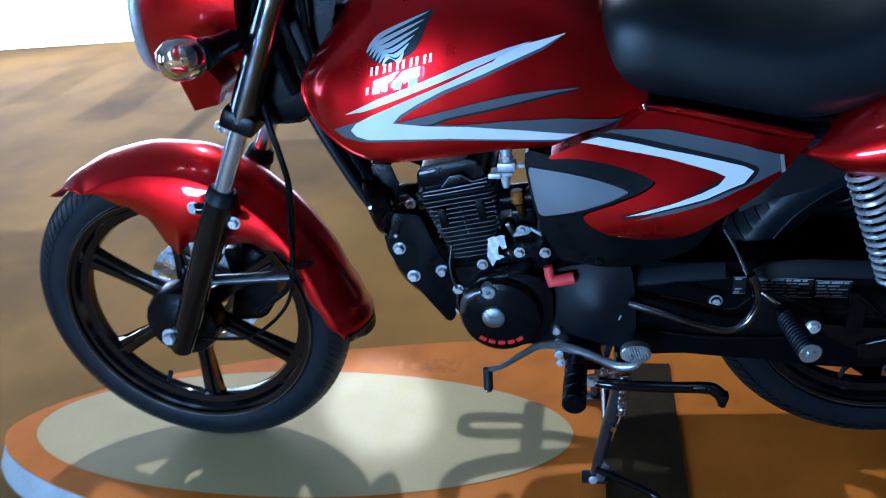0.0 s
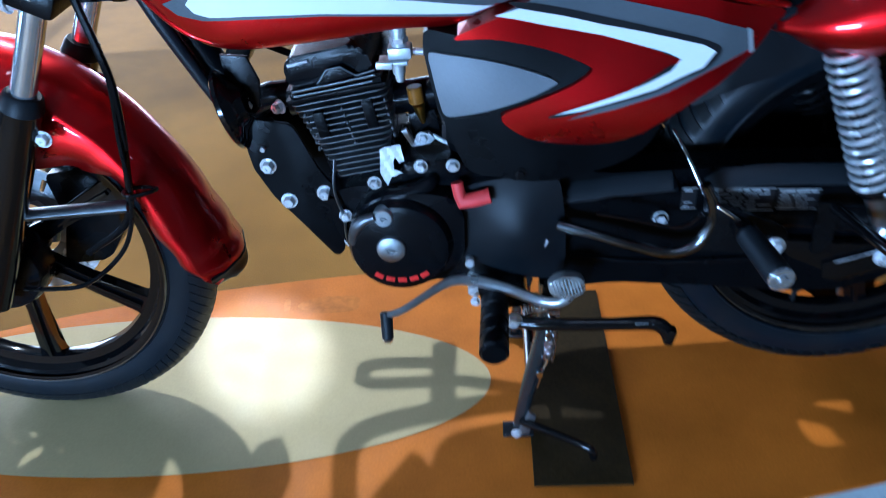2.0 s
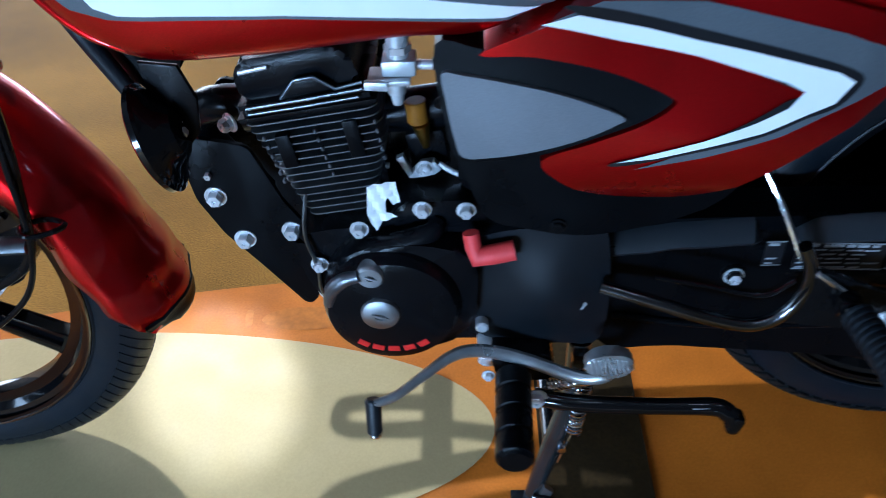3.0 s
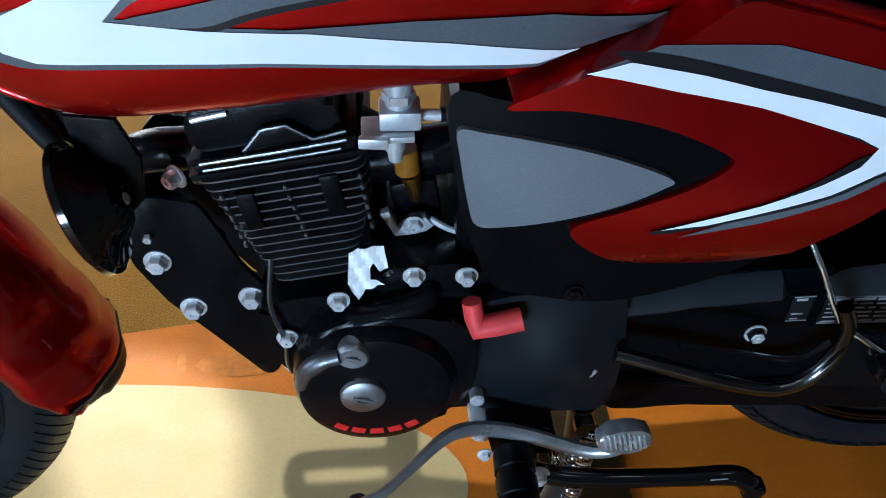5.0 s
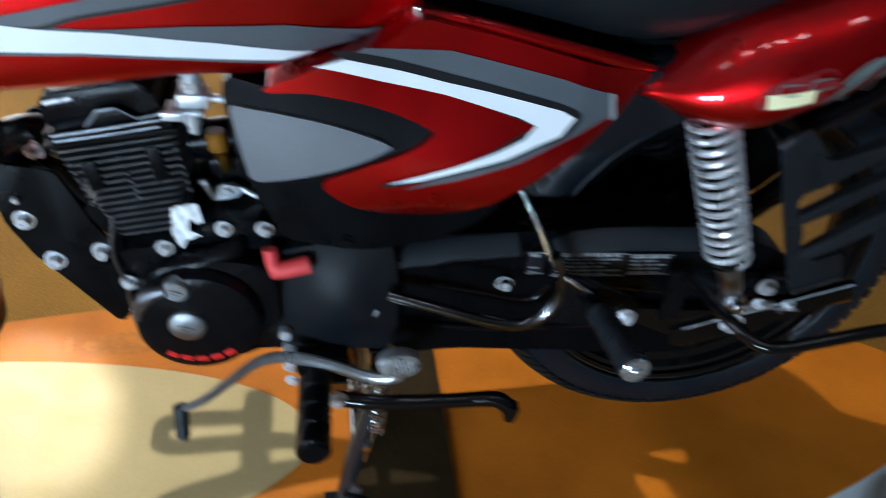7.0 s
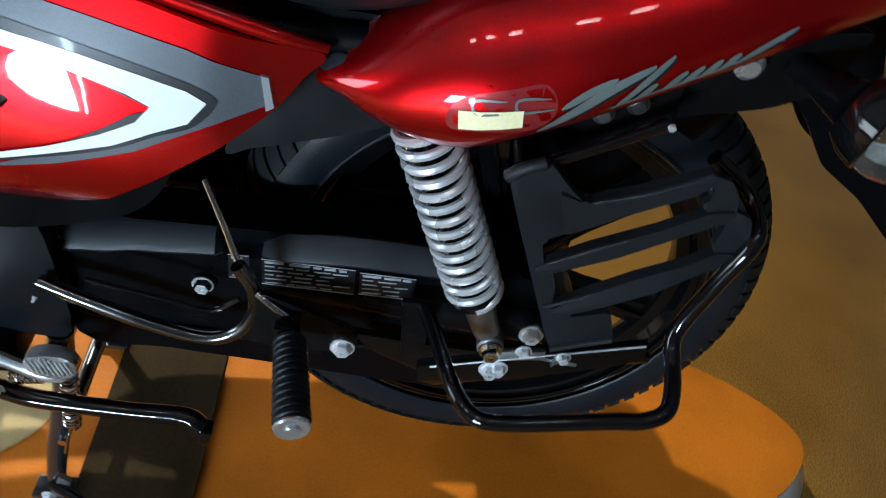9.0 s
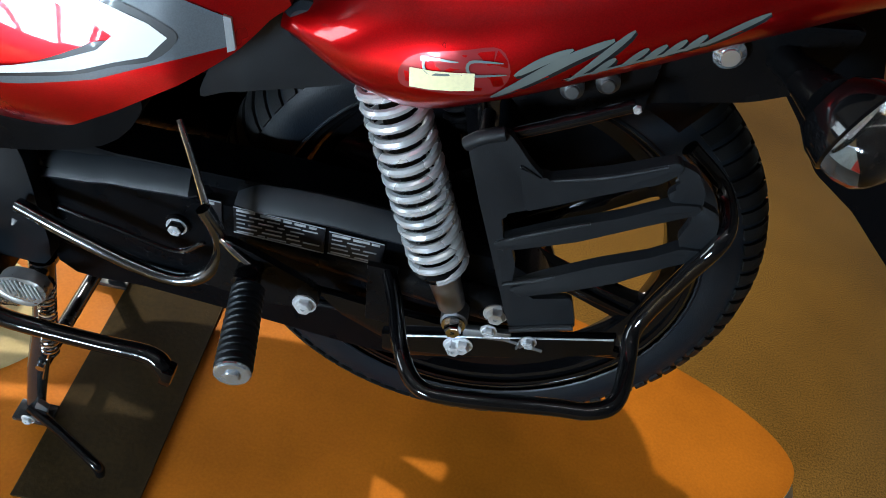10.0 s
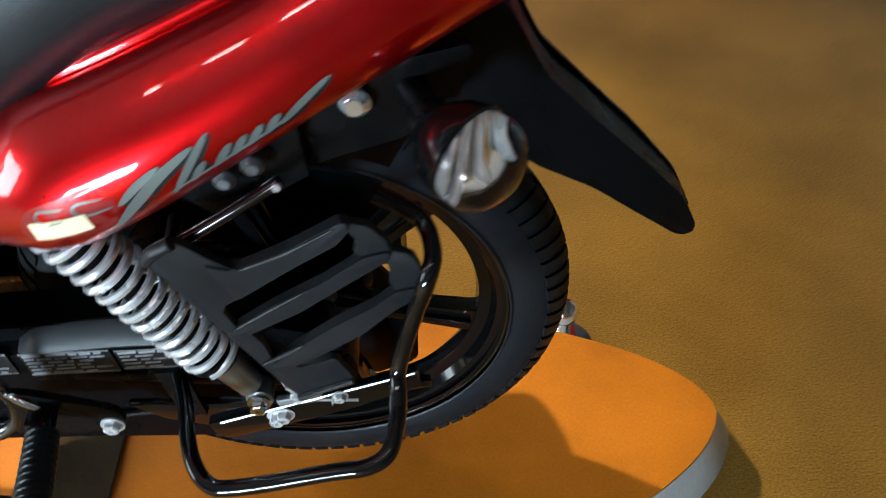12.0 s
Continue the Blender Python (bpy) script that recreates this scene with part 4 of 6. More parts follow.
# -- tail --
def tail_w(x, z):
    lo, hi = soft(TL, x), soft(TU, x)
    mid = lo + (hi - lo) * 0.42
    v = min(1.0, abs(z - mid) / ((hi - mid) if z > mid else (mid - lo) + 1e-6))
    return soft(TWD, x) * (1 - 0.3 * v ** 2.2)


TL = [(1.13, 0.655), (1.16, 0.64), (1.2, 0.622), (1.235, 0.618), (1.28, 0.635), (1.36, 0.672), (1.46, 0.716), (1.56, 0.757), (1.66, 0.79)]
TU = [(1.13, 0.672), (1.17, 0.702), (1.22, 0.742), (1.3, 0.768), (1.4, 0.8), (1.5, 0.835), (1.6, 0.862), (1.66, 0.865)]
TWD = [(1.13, 0.118), (1.18, 0.158), (1.25, 0.182), (1.33, 0.176), (1.42, 0.155), (1.52, 0.125), (1.6, 0.095), (1.66, 0.06)]
bms = []
for s in (-1, 1):
    bm = bmesh.new()
    rows = []
    for i in range(57):
        x = 1.13 + 0.53 * i / 56
        lo, hi = soft(TL, x), soft(TU, x)
        row = [bm.verts.new((x, s * tail_w(x, lo + (hi - lo) * k / 14), lo + (hi - lo) * k / 14)) for k in range(15)]
        row.append(bm.verts.new((x, s * max(0.0, tail_w(x, hi) - 0.05), hi - 0.004)))
        row.insert(0, bm.verts.new((x, s * max(0.0, tail_w(x, lo) - 0.035), lo + 0.008)))
        rows.append(row)
    for p, q in zip(rows, rows[1:]):
        for k in range(len(p) - 1):
            bm.faces.new((p[k], p[k + 1], q[k + 1], q[k]))
    bms.append(bm)
tail = part("tail_cover", join(*bms), RED, bike, "glossy red tail cover")
md = tail.modifiers.new("thickness", "SOLIDIFY")
md.thickness, md.offset = 0.003, 0
decal("label", [(1.2365, 0.6715), (1.2345, 0.686), (1.2795, 0.6945), (1.2815, 0.68)], CREAM_LABEL, tail, 0.003, tail_w, "pale cream paper label", curved=False)
decal("clear_label", [(1.228, 0.684), (1.24, 0.697), (1.27, 0.708), (1.293, 0.714), (1.303, 0.7), (1.3, 0.686), (1.289, 0.676), (1.25, 0.672), (1.23, 0.67)], material("clear_film", (0.34, 0.03, 0.035), 0.28, 0.5, coat=0.6, stain=0.2, stain_scale=30), tail, 0.0019, tail_w)


def stroke(pts, width, mat, lift, name="script_stroke", n=5):
    """A pen stroke laid on the tail cover, thin at both ends."""
    path = smooth_path([(x, 0, z) for x, z in pts], n)
    bm = bmesh.new()
    rows = []
    for i, p in enumerate(path):
        d = (path[min(i + 1, len(path) - 1)] - path[max(i - 1, 0)]).normalized()
        f = i / (len(path) - 1)
        hw = width * 0.5 * (0.25 + 0.75 * math.sin(math.pi * min(1.0, max(0.0, f))) ** 0.5)
        rows.append([bm.verts.new((p.x + sgn * d.z * hw, -tail_w(p.x + sgn * d.z * hw, p.z - sgn * d.x * hw) - lift, p.z - sgn * d.x * hw)) for sgn in (-1, 1)])
    for a, b in zip(rows, rows[1:]):
        bm.faces.new((a[0], a[1], b[1], b[0]))
    return part(name, bm, mat, tail)


# a flowing word mark as plain pen strokes over dark shading
SCRIPT = [([(1.365, 0.734), (1.338, 0.716), (1.315, 0.695), (1.294, 0.673)], 0.008), ([(1.34, 0.724), (1.322, 0.712), (1.306, 0.698)], 0.006)]
for x0, z0, hh in ((1.343, 0.697, 0.045), (1.358, 0.705, 0.016), (1.376, 0.713, 0.018), (1.389, 0.719, 0.016), (1.401, 0.724, 0.016), (1.414, 0.73, 0.015)):
    SCRIPT.append(([(x0, z0), (x0 + hh * 0.4, z0 + hh * 0.55), (x0 + hh * 0.75, z0 + hh)], 0.0055))
SCRIPT.append(([(1.34, 0.699), (1.376, 0.7145), (1.414, 0.7315), (1.436, 0.743)], 0.0028))
SCRIPT.append(([(1.424, 0.735), (1.44, 0.748), (1.462, 0.764)], 0.0055))
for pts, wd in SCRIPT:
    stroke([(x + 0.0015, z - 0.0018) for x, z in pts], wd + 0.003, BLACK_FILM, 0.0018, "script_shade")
    stroke(pts, wd, SCRIPT_GREY, 0.0028)
for x0, z0 in ((1.245, 0.6905), (1.275, 0.6965)):
    stroke([(x0 + 0.022, z0 + 0.009), (x0, z0 + 0.005), (x0 + 0.003, z0 - 0.004), (x0 + 0.026, z0 + 0.001)], 0.0022, SCRIPT_GREY, 0.0027, "initial_stroke")
ridge = []
for i in range(13):
    x = 1.2 + 0.4 * i / 12
    z = soft(TU, x)
    ridge.append((x, -tail_w(x, z) + 0.016, z + 0.004))
part("tail_ridge", tube(ridge, (0.003, 0.007, 0.007, 0.006, 0.003), 10), RED, tail, "raised red edge beside the seat")

# -- engine --
eng = part("engine", join(plate([(0.575, 0.455), (0.6, 0.462), (0.655, 0.465), (0.68, 0.49), (0.78, 0.49), (0.87, 0.465), (0.895, 0.44), (0.895, 0.32), (0.86, 0.3), (0.7, 0.3), (0.61, 0.33), (0.57, 0.39), (0.565, 0.45)], -0.095, 0.1, 0.012, 0.02)),
           ENGINE_BLACK, bike, "black air-cooled single-cylinder engine")
CYL = pose(0.607, 0, 0.545, 0, -8.6, 0)


def cyl_part(name, bm, mat, label=""):
    bm.transform(CYL)
    return part(name, bm, mat, eng, label)


cyl_part("barrel", join(plate([(-0.045, -0.085), (0.05, -0.085), (0.055, 0.05), (-0.055, 0.05)], -0.066, 0.07, 0.01, 0.015)), ENGINE_BLACK)
fin = None
for k in range(14):
    z = -0.067 + 0.00855 * k
    f = k / 13
    left, right = -0.036 - 0.03 * f, 0.036 + 0.028 * min(1.0, f * 1.5)
    out = rounded([(left, -0.086), (right, -0.086), (right, 0.088), (left, 0.088)], 0.014, 5)
    bm = bmesh.new()
    lo = [bm.verts.new((x, y, z - 0.0008)) for x, y in out]
    hi = [bm.verts.new((x, y, z + 0.0008)) for x, y in out]
    bm.faces.new(lo)
    bm.faces.new(hi)
    for i in range(len(out)):
        bm.faces.new((lo[i], lo[(i + 1) % len(out)], hi[(i + 1) % len(out)], hi[i]))
    cyl_part("cooling_fin", bm, material("fin_black", (0.16, 0.17, 0.185), 0.34, 0.85, bump=0.3, bump_scale=700, stain=0.3, stain_scale=40) if fin is None else fin)
    if fin is None:
        fin = bpy.data.materials["fin_black"]
# rubber dampers between the fins, and a row of cast studs
for x0, z0, z1 in ((-0.033, -0.006, 0.031), (0.034, -0.005, 0.036)):
    cyl_part("fin_damper", box((0.015, 0.012, z1 - z0), (x0, -0.083, (z0 + z1) / 2), bevel=0.003), PLASTIC)
for x0 in (-0.05, 0.0, 0.058):
    for k in range(6):
        cyl_part("fin_stud", box((0.0035, 0.006, 0.005), (x0 + 0.0008 * k * (1 if x0 < 0.05 else 0), -0.086, 0.03 - 0.0101 * k), bevel=0.001, seg=1), fin)
cyl_part("cylinder_head", join(plate([(-0.066, 0.049), (0.064, 0.049), (0.066, 0.054), (-0.068, 0.054)], -0.088, 0.088, 0.0015), plate([(-0.062, 0.054), (0.06, 0.054), (0.06, 0.06), (-0.062, 0.06)], -0.084, 0.084, 0.001)), ENGINE_BLACK)
head = cyl_part("head_cover", join(plate([(-0.062, 0.0625), (0.062, 0.0625), (0.063, 0.068), (-0.063, 0.068)], -0.089, 0.088, 0.0015),
                                   plate([(-0.06, 0.068), (0.054, 0.068), (0.05, 0.095), (0.036, 0.108), (-0.05, 0.108), (-0.06, 0.095)], -0.079, 0.078, 0.006, 0.008),
                                   plate([(-0.021, 0.067), (-0.004, 0.084), (0.014, 0.0845), (0.031, 0.069)], -0.0865, -0.07, 0.002)), ENGINE_BLACK, "ribbed black cylinder head cover")
# steps of the black cover; their edge highlights are put in as paler metal
cyl_part("ridge_glint", tube([(-0.055, -0.089, 0.0585), (0.0, -0.0895, 0.0585), (0.05, -0.089, 0.059)], 0.0016, 8, curved=False), GUNMETAL)
cyl_part("ridge_glint", tube([(-0.055, -0.0905, 0.0655), (0.0, -0.091, 0.066), (0.056, -0.0905, 0.067)], 0.0019, 8, curved=False), GUNMETAL)
cyl_part("ridge_glint", tube([(-0.021, -0.0865, 0.068), (-0.004, -0.0872, 0.0842), (0.014, -0.0872, 0.0848), (0.031, -0.0868, 0.0695), (0.056, -0.086, 0.0715)], 0.0018, 8, curved=False), GUNMETAL)
cyl_part("ridge_glint", tube([(-0.053, -0.0805, 0.097), (-0.0255, -0.0805, 0.0985)], 0.0024, 8, curved=False), STEEL)
part("exhaust_port", join(tube([(0.555, -0.03, 0.578), (0.52, -0.033, 0.577), (0.494, -0.03, 0.574), (0.474, -0.015, 0.558), (0.462, 0.02, 0.52), (0.448, 0.06, 0.42), (0.47, 0.09, 0.33), (0.55, 0.1, 0.285), (0.7, 0.12, 0.27), (1.0, 0.17, 0.28)], 0.0185, 14),
                         lathe([(0.019, 0), (0.03, 0), (0.03, 0.008), (0.019, 0.008)], 18, (0.526, -0.033, 0.577), axis="X", closed=True)), BLACK_SATIN, eng)
part("flange_bolt", hexbolt((0.516, -0.062, 0.571), (-0.6, -0.8, 0), 0.007, 0.012), STEEL, eng)

# left crankcase cover with its two caps
cover = part("generator_cover", join(lathe([(0.0, -0.146), (0.055, -0.146), (0.066, -0.142), (0.072, -0.13), (0.075, -0.09), (0.0, -0.09)], 48, (0.664, 0, 0.388)),
                                     plate([(0.60, 0.43), (0.63, 0.462), (0.7, 0.468), (0.755, 0.45), (0.75, 0.345), (0.7, 0.318), (0.63, 0.33), (0.6, 0.37)], -0.128, -0.09, 0.01, 0.03)), ENGINE_BLACK, eng, "round black generator cover")
# crescent highlight on the cover's rim, modelled as a tapered metal arc
part("cover_glint", tube([(0.6, -0.139, 0.40), (0.606, -0.143, 0.422), (0.62, -0.146, 0.438), (0.636, -0.147, 0.444)], (0.006, 0.0085, 0.006), 10), fin, cover)
for name, x, z, r, y in (("crank_cap", 0.653, 0.392, 0.0205, -0.146), ("timing_cap", 0.647, 0.441, 0.0145, -0.142)):
    part(name, join(lathe([(0.0, y - 0.004), (r * 0.25, y - 0.004), (r * 0.28, y - 0.006), (r * 0.8, y - 0.006), (r * 0.95, y - 0.004), (r, y), (r, y + 0.01)], 32, (x, 0, z)),
                    box((r * 0.9, 0.0016, 0.0022), (x, y - 0.0065, z), (0, 20, 0), 0)), ALLOY, cover, "grey alloy screw cap")
# plain red bars for the lettering
for k in range(5):
    a = radians(236 + 16.5 * k)
    part("letter_bar", box((0.0125, 0.0016, 0.0075), (0.664 + 0.058 * math.cos(a), -0.1462, 0.388 + 0.052 * math.sin(a) + 0.003), (0, -(236 + 16.5 * k) + 270, 0), 0.0004, 1), INK_RED, cover)
sprocket = part("sprocket_cover", skin([(0.748, 0.335), (0.74, 0.4), (0.742, 0.45), (0.77, 0.468), (0.82, 0.475), (0.865, 0.468), (0.885, 0.455), (0.888, 0.32), (0.84, 0.312), (0.78, 0.315)],
                                       lambda x, z: -0.112 - 0.018 * math.exp(-((x - 0.83) / 0.05) ** 2 - ((z - 0.39) / 0.06) ** 2), 0.05), COVER_BLACK, eng, "satin black sprocket cover")
part("starter_tube", tube([(0.645, -0.115, 0.452), (0.67, -0.117, 0.458), (0.705, -0.112, 0.468), (0.715, -0.1, 0.475)], (0.013, 0.0125, 0.008), 14), ENGINE_BLACK, eng)
part("cam_box", join(plate([(0.67, 0.46), (0.76, 0.46), (0.765, 0.49), (0.74, 0.5), (0.675, 0.497)], -0.1, 0.05, 0.008, 0.01)), ENGINE_BLACK, eng)
for x, z, y in ((0.637, 0.478, -0.115), (0.7, 0.496, -0.108), (0.743, 0.497, -0.112), (0.588, 0.42, -0.1), (0.585, 0.365, -0.08), (0.859, 0.377, -0.114)):
    part("case_bolt", hexbolt((x, y, z), (0, -1, 0), 0.0066 if x < 0.85 else 0.009, 0.009), STEEL, eng)
part("clutch_wire", tube([(0.582, -0.085, 0.5), (0.578, -0.1, 0.46), (0.586, -0.104, 0.42), (0.584, -0.098, 0.385), (0.586, -0.09, 0.36)], 0.0022, 6), GUNMETAL, eng)
part("connector_boot", join(tube([(0.747, -0.121, 0.476), (0.7495, -0.125, 0.46), (0.752, -0.127, 0.45), (0.768, -0.127, 0.4525), (0.79, -0.126, 0.457)], (0.0085, 0.0085, 0.011, 0.0105, 0.0105), 12, curved=False)), RED_PLASTIC, eng, "bright red rubber connector boot")
part("tape_tag", skin([(0.648, 0.523), (0.656, 0.526), (0.676, 0.528), (0.679, 0.504), (0.672, 0.502), (0.667, 0.51), (0.664, 0.503), (0.664, 0.491), (0.676, 0.487), (0.66, 0.481), (0.653, 0.468), (0.645, 0.486)],
                      lambda x, z: -0.103 - 0.003 * abs(math.sin(x * 230 + z * 90)) - 0.0025 * abs(math.sin(z * 190 - x * 60)), 0.0, 0.003, False), TAPE, eng, "crumpled white tape tag", 20)

# petcock, carburettor and intake
pet = part("fuel_cock", join(rod((0.69, -0.1220, 0.7120), (0.69, -0.1220, 0.6660), 0.0095, bevel=0.002), box((0.028, 0.024, 0.014), (0.6905, -0.1220, 0.6605), (0, 0, 0), 0.002),
                             rod((0.6865, -0.1220, 0.6480), (0.6868, -0.1220, 0.6320), 0.0085, 0.0078, bevel=0.001), rod((0.6868, -0.1220, 0.6330), (0.687, -0.1220, 0.6220), 0.006, 0.005, bevel=0.001)), ALLOY_PALE, bike, "pale grey alloy fuel cock")
part("top_nut", lathe([(0, 0.0), (0.0115, 0.0), (0.0115, 0.006), (0, 0.006)], 6, (0.69, -0.1220, 0.6720), axis="Z"), STEEL, pet)
part("lever", join(box((0.036, 0.028, 0.005), (0.682, -0.1260, 0.6505), (0, 0, 0), 0.0015), box((0.02, 0.006, 0.008), (0.672, -0.1420, 0.6510), (0, 4, 0), 0.0015)), ALLOY_PALE, pet)
part("spigot", rod((0.704, -0.1220, 0.6590), (0.726, -0.1220, 0.6580), 0.0042, n=12, bevel=0.001), STEEL, pet)
part("fuel_hose", tube([(0.718, -0.1220, 0.6590), (0.735, -0.1200, 0.6570), (0.742, -0.1100, 0.6320), (0.72, -0.0900, 0.6020)], 0.0055, 9), BLACK_SATIN, pet)
carb = part("carburettor", join(rod((0.66, -0.03, 0.56), (0.75, -0.03, 0.57), 0.022, n=20, bevel=0.003), box((0.04, 0.04, 0.045), (0.705, -0.03, 0.525), (0, -8, 0), 0.006)), ENGINE_BLACK, bike, "small dark carburettor")
part("jet_tube", rod((0.696, -0.056, 0.587), (0.698, -0.057, 0.564), 0.0105, n=20, bevel=0.001), AMBER, carb, "dark amber plastic sleeve")
part("jet_cap", rod((0.7005, -0.06, 0.563), (0.7045, -0.06, 0.536), 0.0088, 0.0035, n=20, bevel=0.001), BRASS, carb, "yellow brass jet cap")
part("linkage", join(plate([(0.674, 0.527), (0.681, 0.53), (0.69, 0.508), (0.686, 0.503)], -0.066, -0.058, 0.001), plate([(0.686, 0.504), (0.69, 0.512), (0.698, 0.522), (0.712, 0.524), (0.719, 0.514), (0.712, 0.508), (0.7, 0.506)], -0.068, -0.058, 0.002)), ALLOY_PALE, carb)
part("linkage_arm", tube([(0.716, -0.062, 0.518), (0.728, -0.064, 0.51), (0.739, -0.065, 0.505)], 0.003, 8), STEEL, carb)
part("linkage_bolt", hexbolt((0.702, -0.068, 0.517), (0, -1, 0), 0.0065, 0.006), STEEL, carb)
part("intake_boot", tube([(0.64, -0.01, 0.575), (0.665, -0.02, 0.565)], 0.03, 16), RUBBER, carb)
part("air_box", plate([(0.735, 0.5), (0.95, 0.5), (0.97, 0.68), (0.74, 0.68)], -0.09, 0.09, 0.01, 0.02), PLASTIC, bike)

# -- frame --
frame_part = part("frame", join(tube([(0.345, 0, 0.8), (0.385, 0, 0.69), (0.426, 0, 0.59), (0.452, 0, 0.535), (0.48, 0, 0.485), (0.51, 0, 0.44)], 0.022, 16), tube([(0.36, 0, 0.86), (0.6, 0, 0.82), (0.85, 0, 0.7)], 0.022, 14),
                                mirror(tube([(0.8, -0.08, 0.68), (0.87, -0.07, 0.56), (0.88, -0.06, 0.4), (0.85, -0.06, 0.3)], 0.016, 12)), mirror(tube([(0.8, -0.08, 0.7), (1.0, -0.1, 0.69), (1.2, -0.1, 0.69), (1.42, -0.09, 0.74)], 0.014, 12))), PLASTIC, bike, "black tubular frame")
part("loom", tube([(0.325, -0.03, 0.8), (0.372, -0.036, 0.69), (0.412, -0.036, 0.6), (0.44, -0.034, 0.54)], (0.008, 0.01, 0.009, 0.007), 10), RUBBER, frame_part)
gus = [(0.456, 0.535), (0.474, 0.555), (0.509, 0.548), (0.526, 0.544), (0.534, 0.525), (0.552, 0.475), (0.576, 0.435), (0.582, 0.395), (0.570, 0.335), (0.557, 0.327), (0.514, 0.390), (0.482, 0.435), (0.462, 0.480)]
for s in (-1, 1):
    part("engine_bracket", plate(gus, s * 0.064, s * 0.058, 0.002, 0.006), PLASTIC, frame_part)
for x, z in ((0.483, 0.484), (0.503, 0.427), (0.556, 0.437)):
    part("bracket_bolt", hexbolt((x, -0.064, z), (0, -1, 0), 0.0082, 0.011), STEEL, frame_part)
part("bracket_bolt", hexbolt((0.481, -0.064, 0.511), (0, -1, 0), 0.004, 0.006, False), STEEL, frame_part)
part("tank_mount", join(tube([(0.49, -0.045, 0.66), (0.55, -0.04, 0.63), (0.6, -0.03, 0.62)], 0.005, 8), box((0.03, 0.05, 0.05), (0.475, -0.03, 0.65), (0, 30, 0), 0.005)), BLACK_SATIN, frame_part)
HORN = pose(0.472, -0.148, 0.606, 0, -14, 5)
bm = lathe([(0.0, 0.0), (0.036, 0.0), (0.046, 0.005), (0.047, 0.012), (0.043, 0.018), (0.03, 0.024), (0.02, 0.036), (0.0, 0.036)], 36, axis="X")
bm.transform(HORN @ Matrix.Diagonal((0.8, 0.8, 1.04, 1)))
horn = part("horn", bm, BLACK_GLOSS, bike, "round black horn")
bm = lathe([(0.046, 0.002), (0.0495, 0.005), (0.0495, 0.011), (0.046, 0.014)], 40, axis="X", closed=True)
bm.transform(HORN @ Matrix.Diagonal((0.8, 0.8, 1.04, 1)))
part("horn_ring", bm, BLACK_GLOSS, horn)
part("horn_nut", hexbolt((0.494, -0.132, 0.606), (0.3, -0.95, 0), 0.007, 0.01), STEEL, horn)
part("horn_bracket", plate([(0.474, 0.672), (0.506, 0.668), (0.516, 0.636), (0.511, 0.602), (0.498, 0.588), (0.484, 0.584), (0.476, 0.61)], -0.132, -0.126, 0.002), BLACK_SATIN, horn)

# -- gear lever, rests and stand --
def ribbed(p0, p1, r0, r1, count):
    """A rubber sleeve with rings round it, in one turned shape."""
    p0, p1 = Vector(p0), Vector(p1)
    length = (p1 - p0).length
    prof = [(0, 0), (r0 * 0.8, 0)]
    for k in range(count):
        a, b = length * (k + 0.08) / count, length * (k + 0.92) / count
        r = r0 + (r1 - r0) * k / count
        prof += [(r - 0.0022, a), (r, a + 0.0012), (r, b - 0.0022), (r - 0.0022, b - 0.001)]
    prof += [(r1 * 0.8, length), (0, length)]
    bm = lathe(prof, 22, axis="Z")
    bm.transform(Matrix.Translation(p0) @ (p1 - p0).to_track_quat("Z", "Y").to_matrix().to_4x4())
    return bm


lever = part("gear_lever", tube([(0.646, -0.216, 0.332), (0.668, -0.206, 0.333), (0.695, -0.184, 0.337), (0.722, -0.161, 0.34), (0.745, -0.15, 0.338), (0.776, -0.145, 0.328), (0.81, -0.145, 0.314), (0.846, -0.148, 0.298), (0.868, -0.152, 0.294), (0.886, -0.156, 0.3), (0.898, -0.16, 0.318)],
                                (0.0042, 0.0044, 0.0048, 0.0058, 0.0066, 0.007, 0.007, 0.0066, 0.0062, 0.0058, 0.005), 10, flat=1.2), FORGED, bike, "grey forged gear lever")
part("toe_rubber", rod((0.645, -0.21, 0.334), (0.646, -0.229, 0.301), 0.0085, 0.0078, bevel=0.002), RUBBER, lever)
part("toe_tip", rod((0.646, -0.2285, 0.302), (0.646, -0.2315, 0.2975), 0.006, bevel=0.002), CHROME, lever)
bm = plate([(0.862, 0.33), (0.866, 0.345), (0.882, 0.352), (0.904, 0.351), (0.914, 0.34), (0.912, 0.323), (0.895, 0.316), (0.872, 0.32)], -0.172, -0.157, 0.003, 0.006)
pad = part("heel_pad", bm, FORGED, lever, "ridged grey heel pad")
for i in range(9):
    part("pad_ridge", box((0.0022, 0.003, 0.026 - abs(i - 4) * 0.002), (0.87 + i * 0.0046, -0.1725, 0.335), (0, -14, 0), 0.0006, 1), ALLOY_PALE, pad)
part("lever_boss", join(rod((0.762, -0.1, 0.31), (0.763, -0.136, 0.304), 0.011, bevel=0.002), hexbolt((0.763, -0.153, 0.302), (0, -1, 0.1), 0.005, 0.006), rod((0.757, -0.1, 0.345), (0.757, -0.128, 0.348), 0.007, bevel=0.002)), STEEL, lever)

rest = part("footrest_bar", join(tube([(0.79, -0.1, 0.3), (0.79, -0.16, 0.3)], 0.012, 12), plate([(0.765, 0.32), (0.83, 0.32), (0.84, 0.28), (0.775, 0.275)], -0.14, -0.09, 0.004, 0.01)), BLACK_SATIN, bike)
part("footrest_rubber", ribbed((0.79, -0.15, 0.3), (0.787, -0.262, 0.297), 0.0195, 0.02, 4), PLASTIC, rest, "ribbed black footrest rubber")
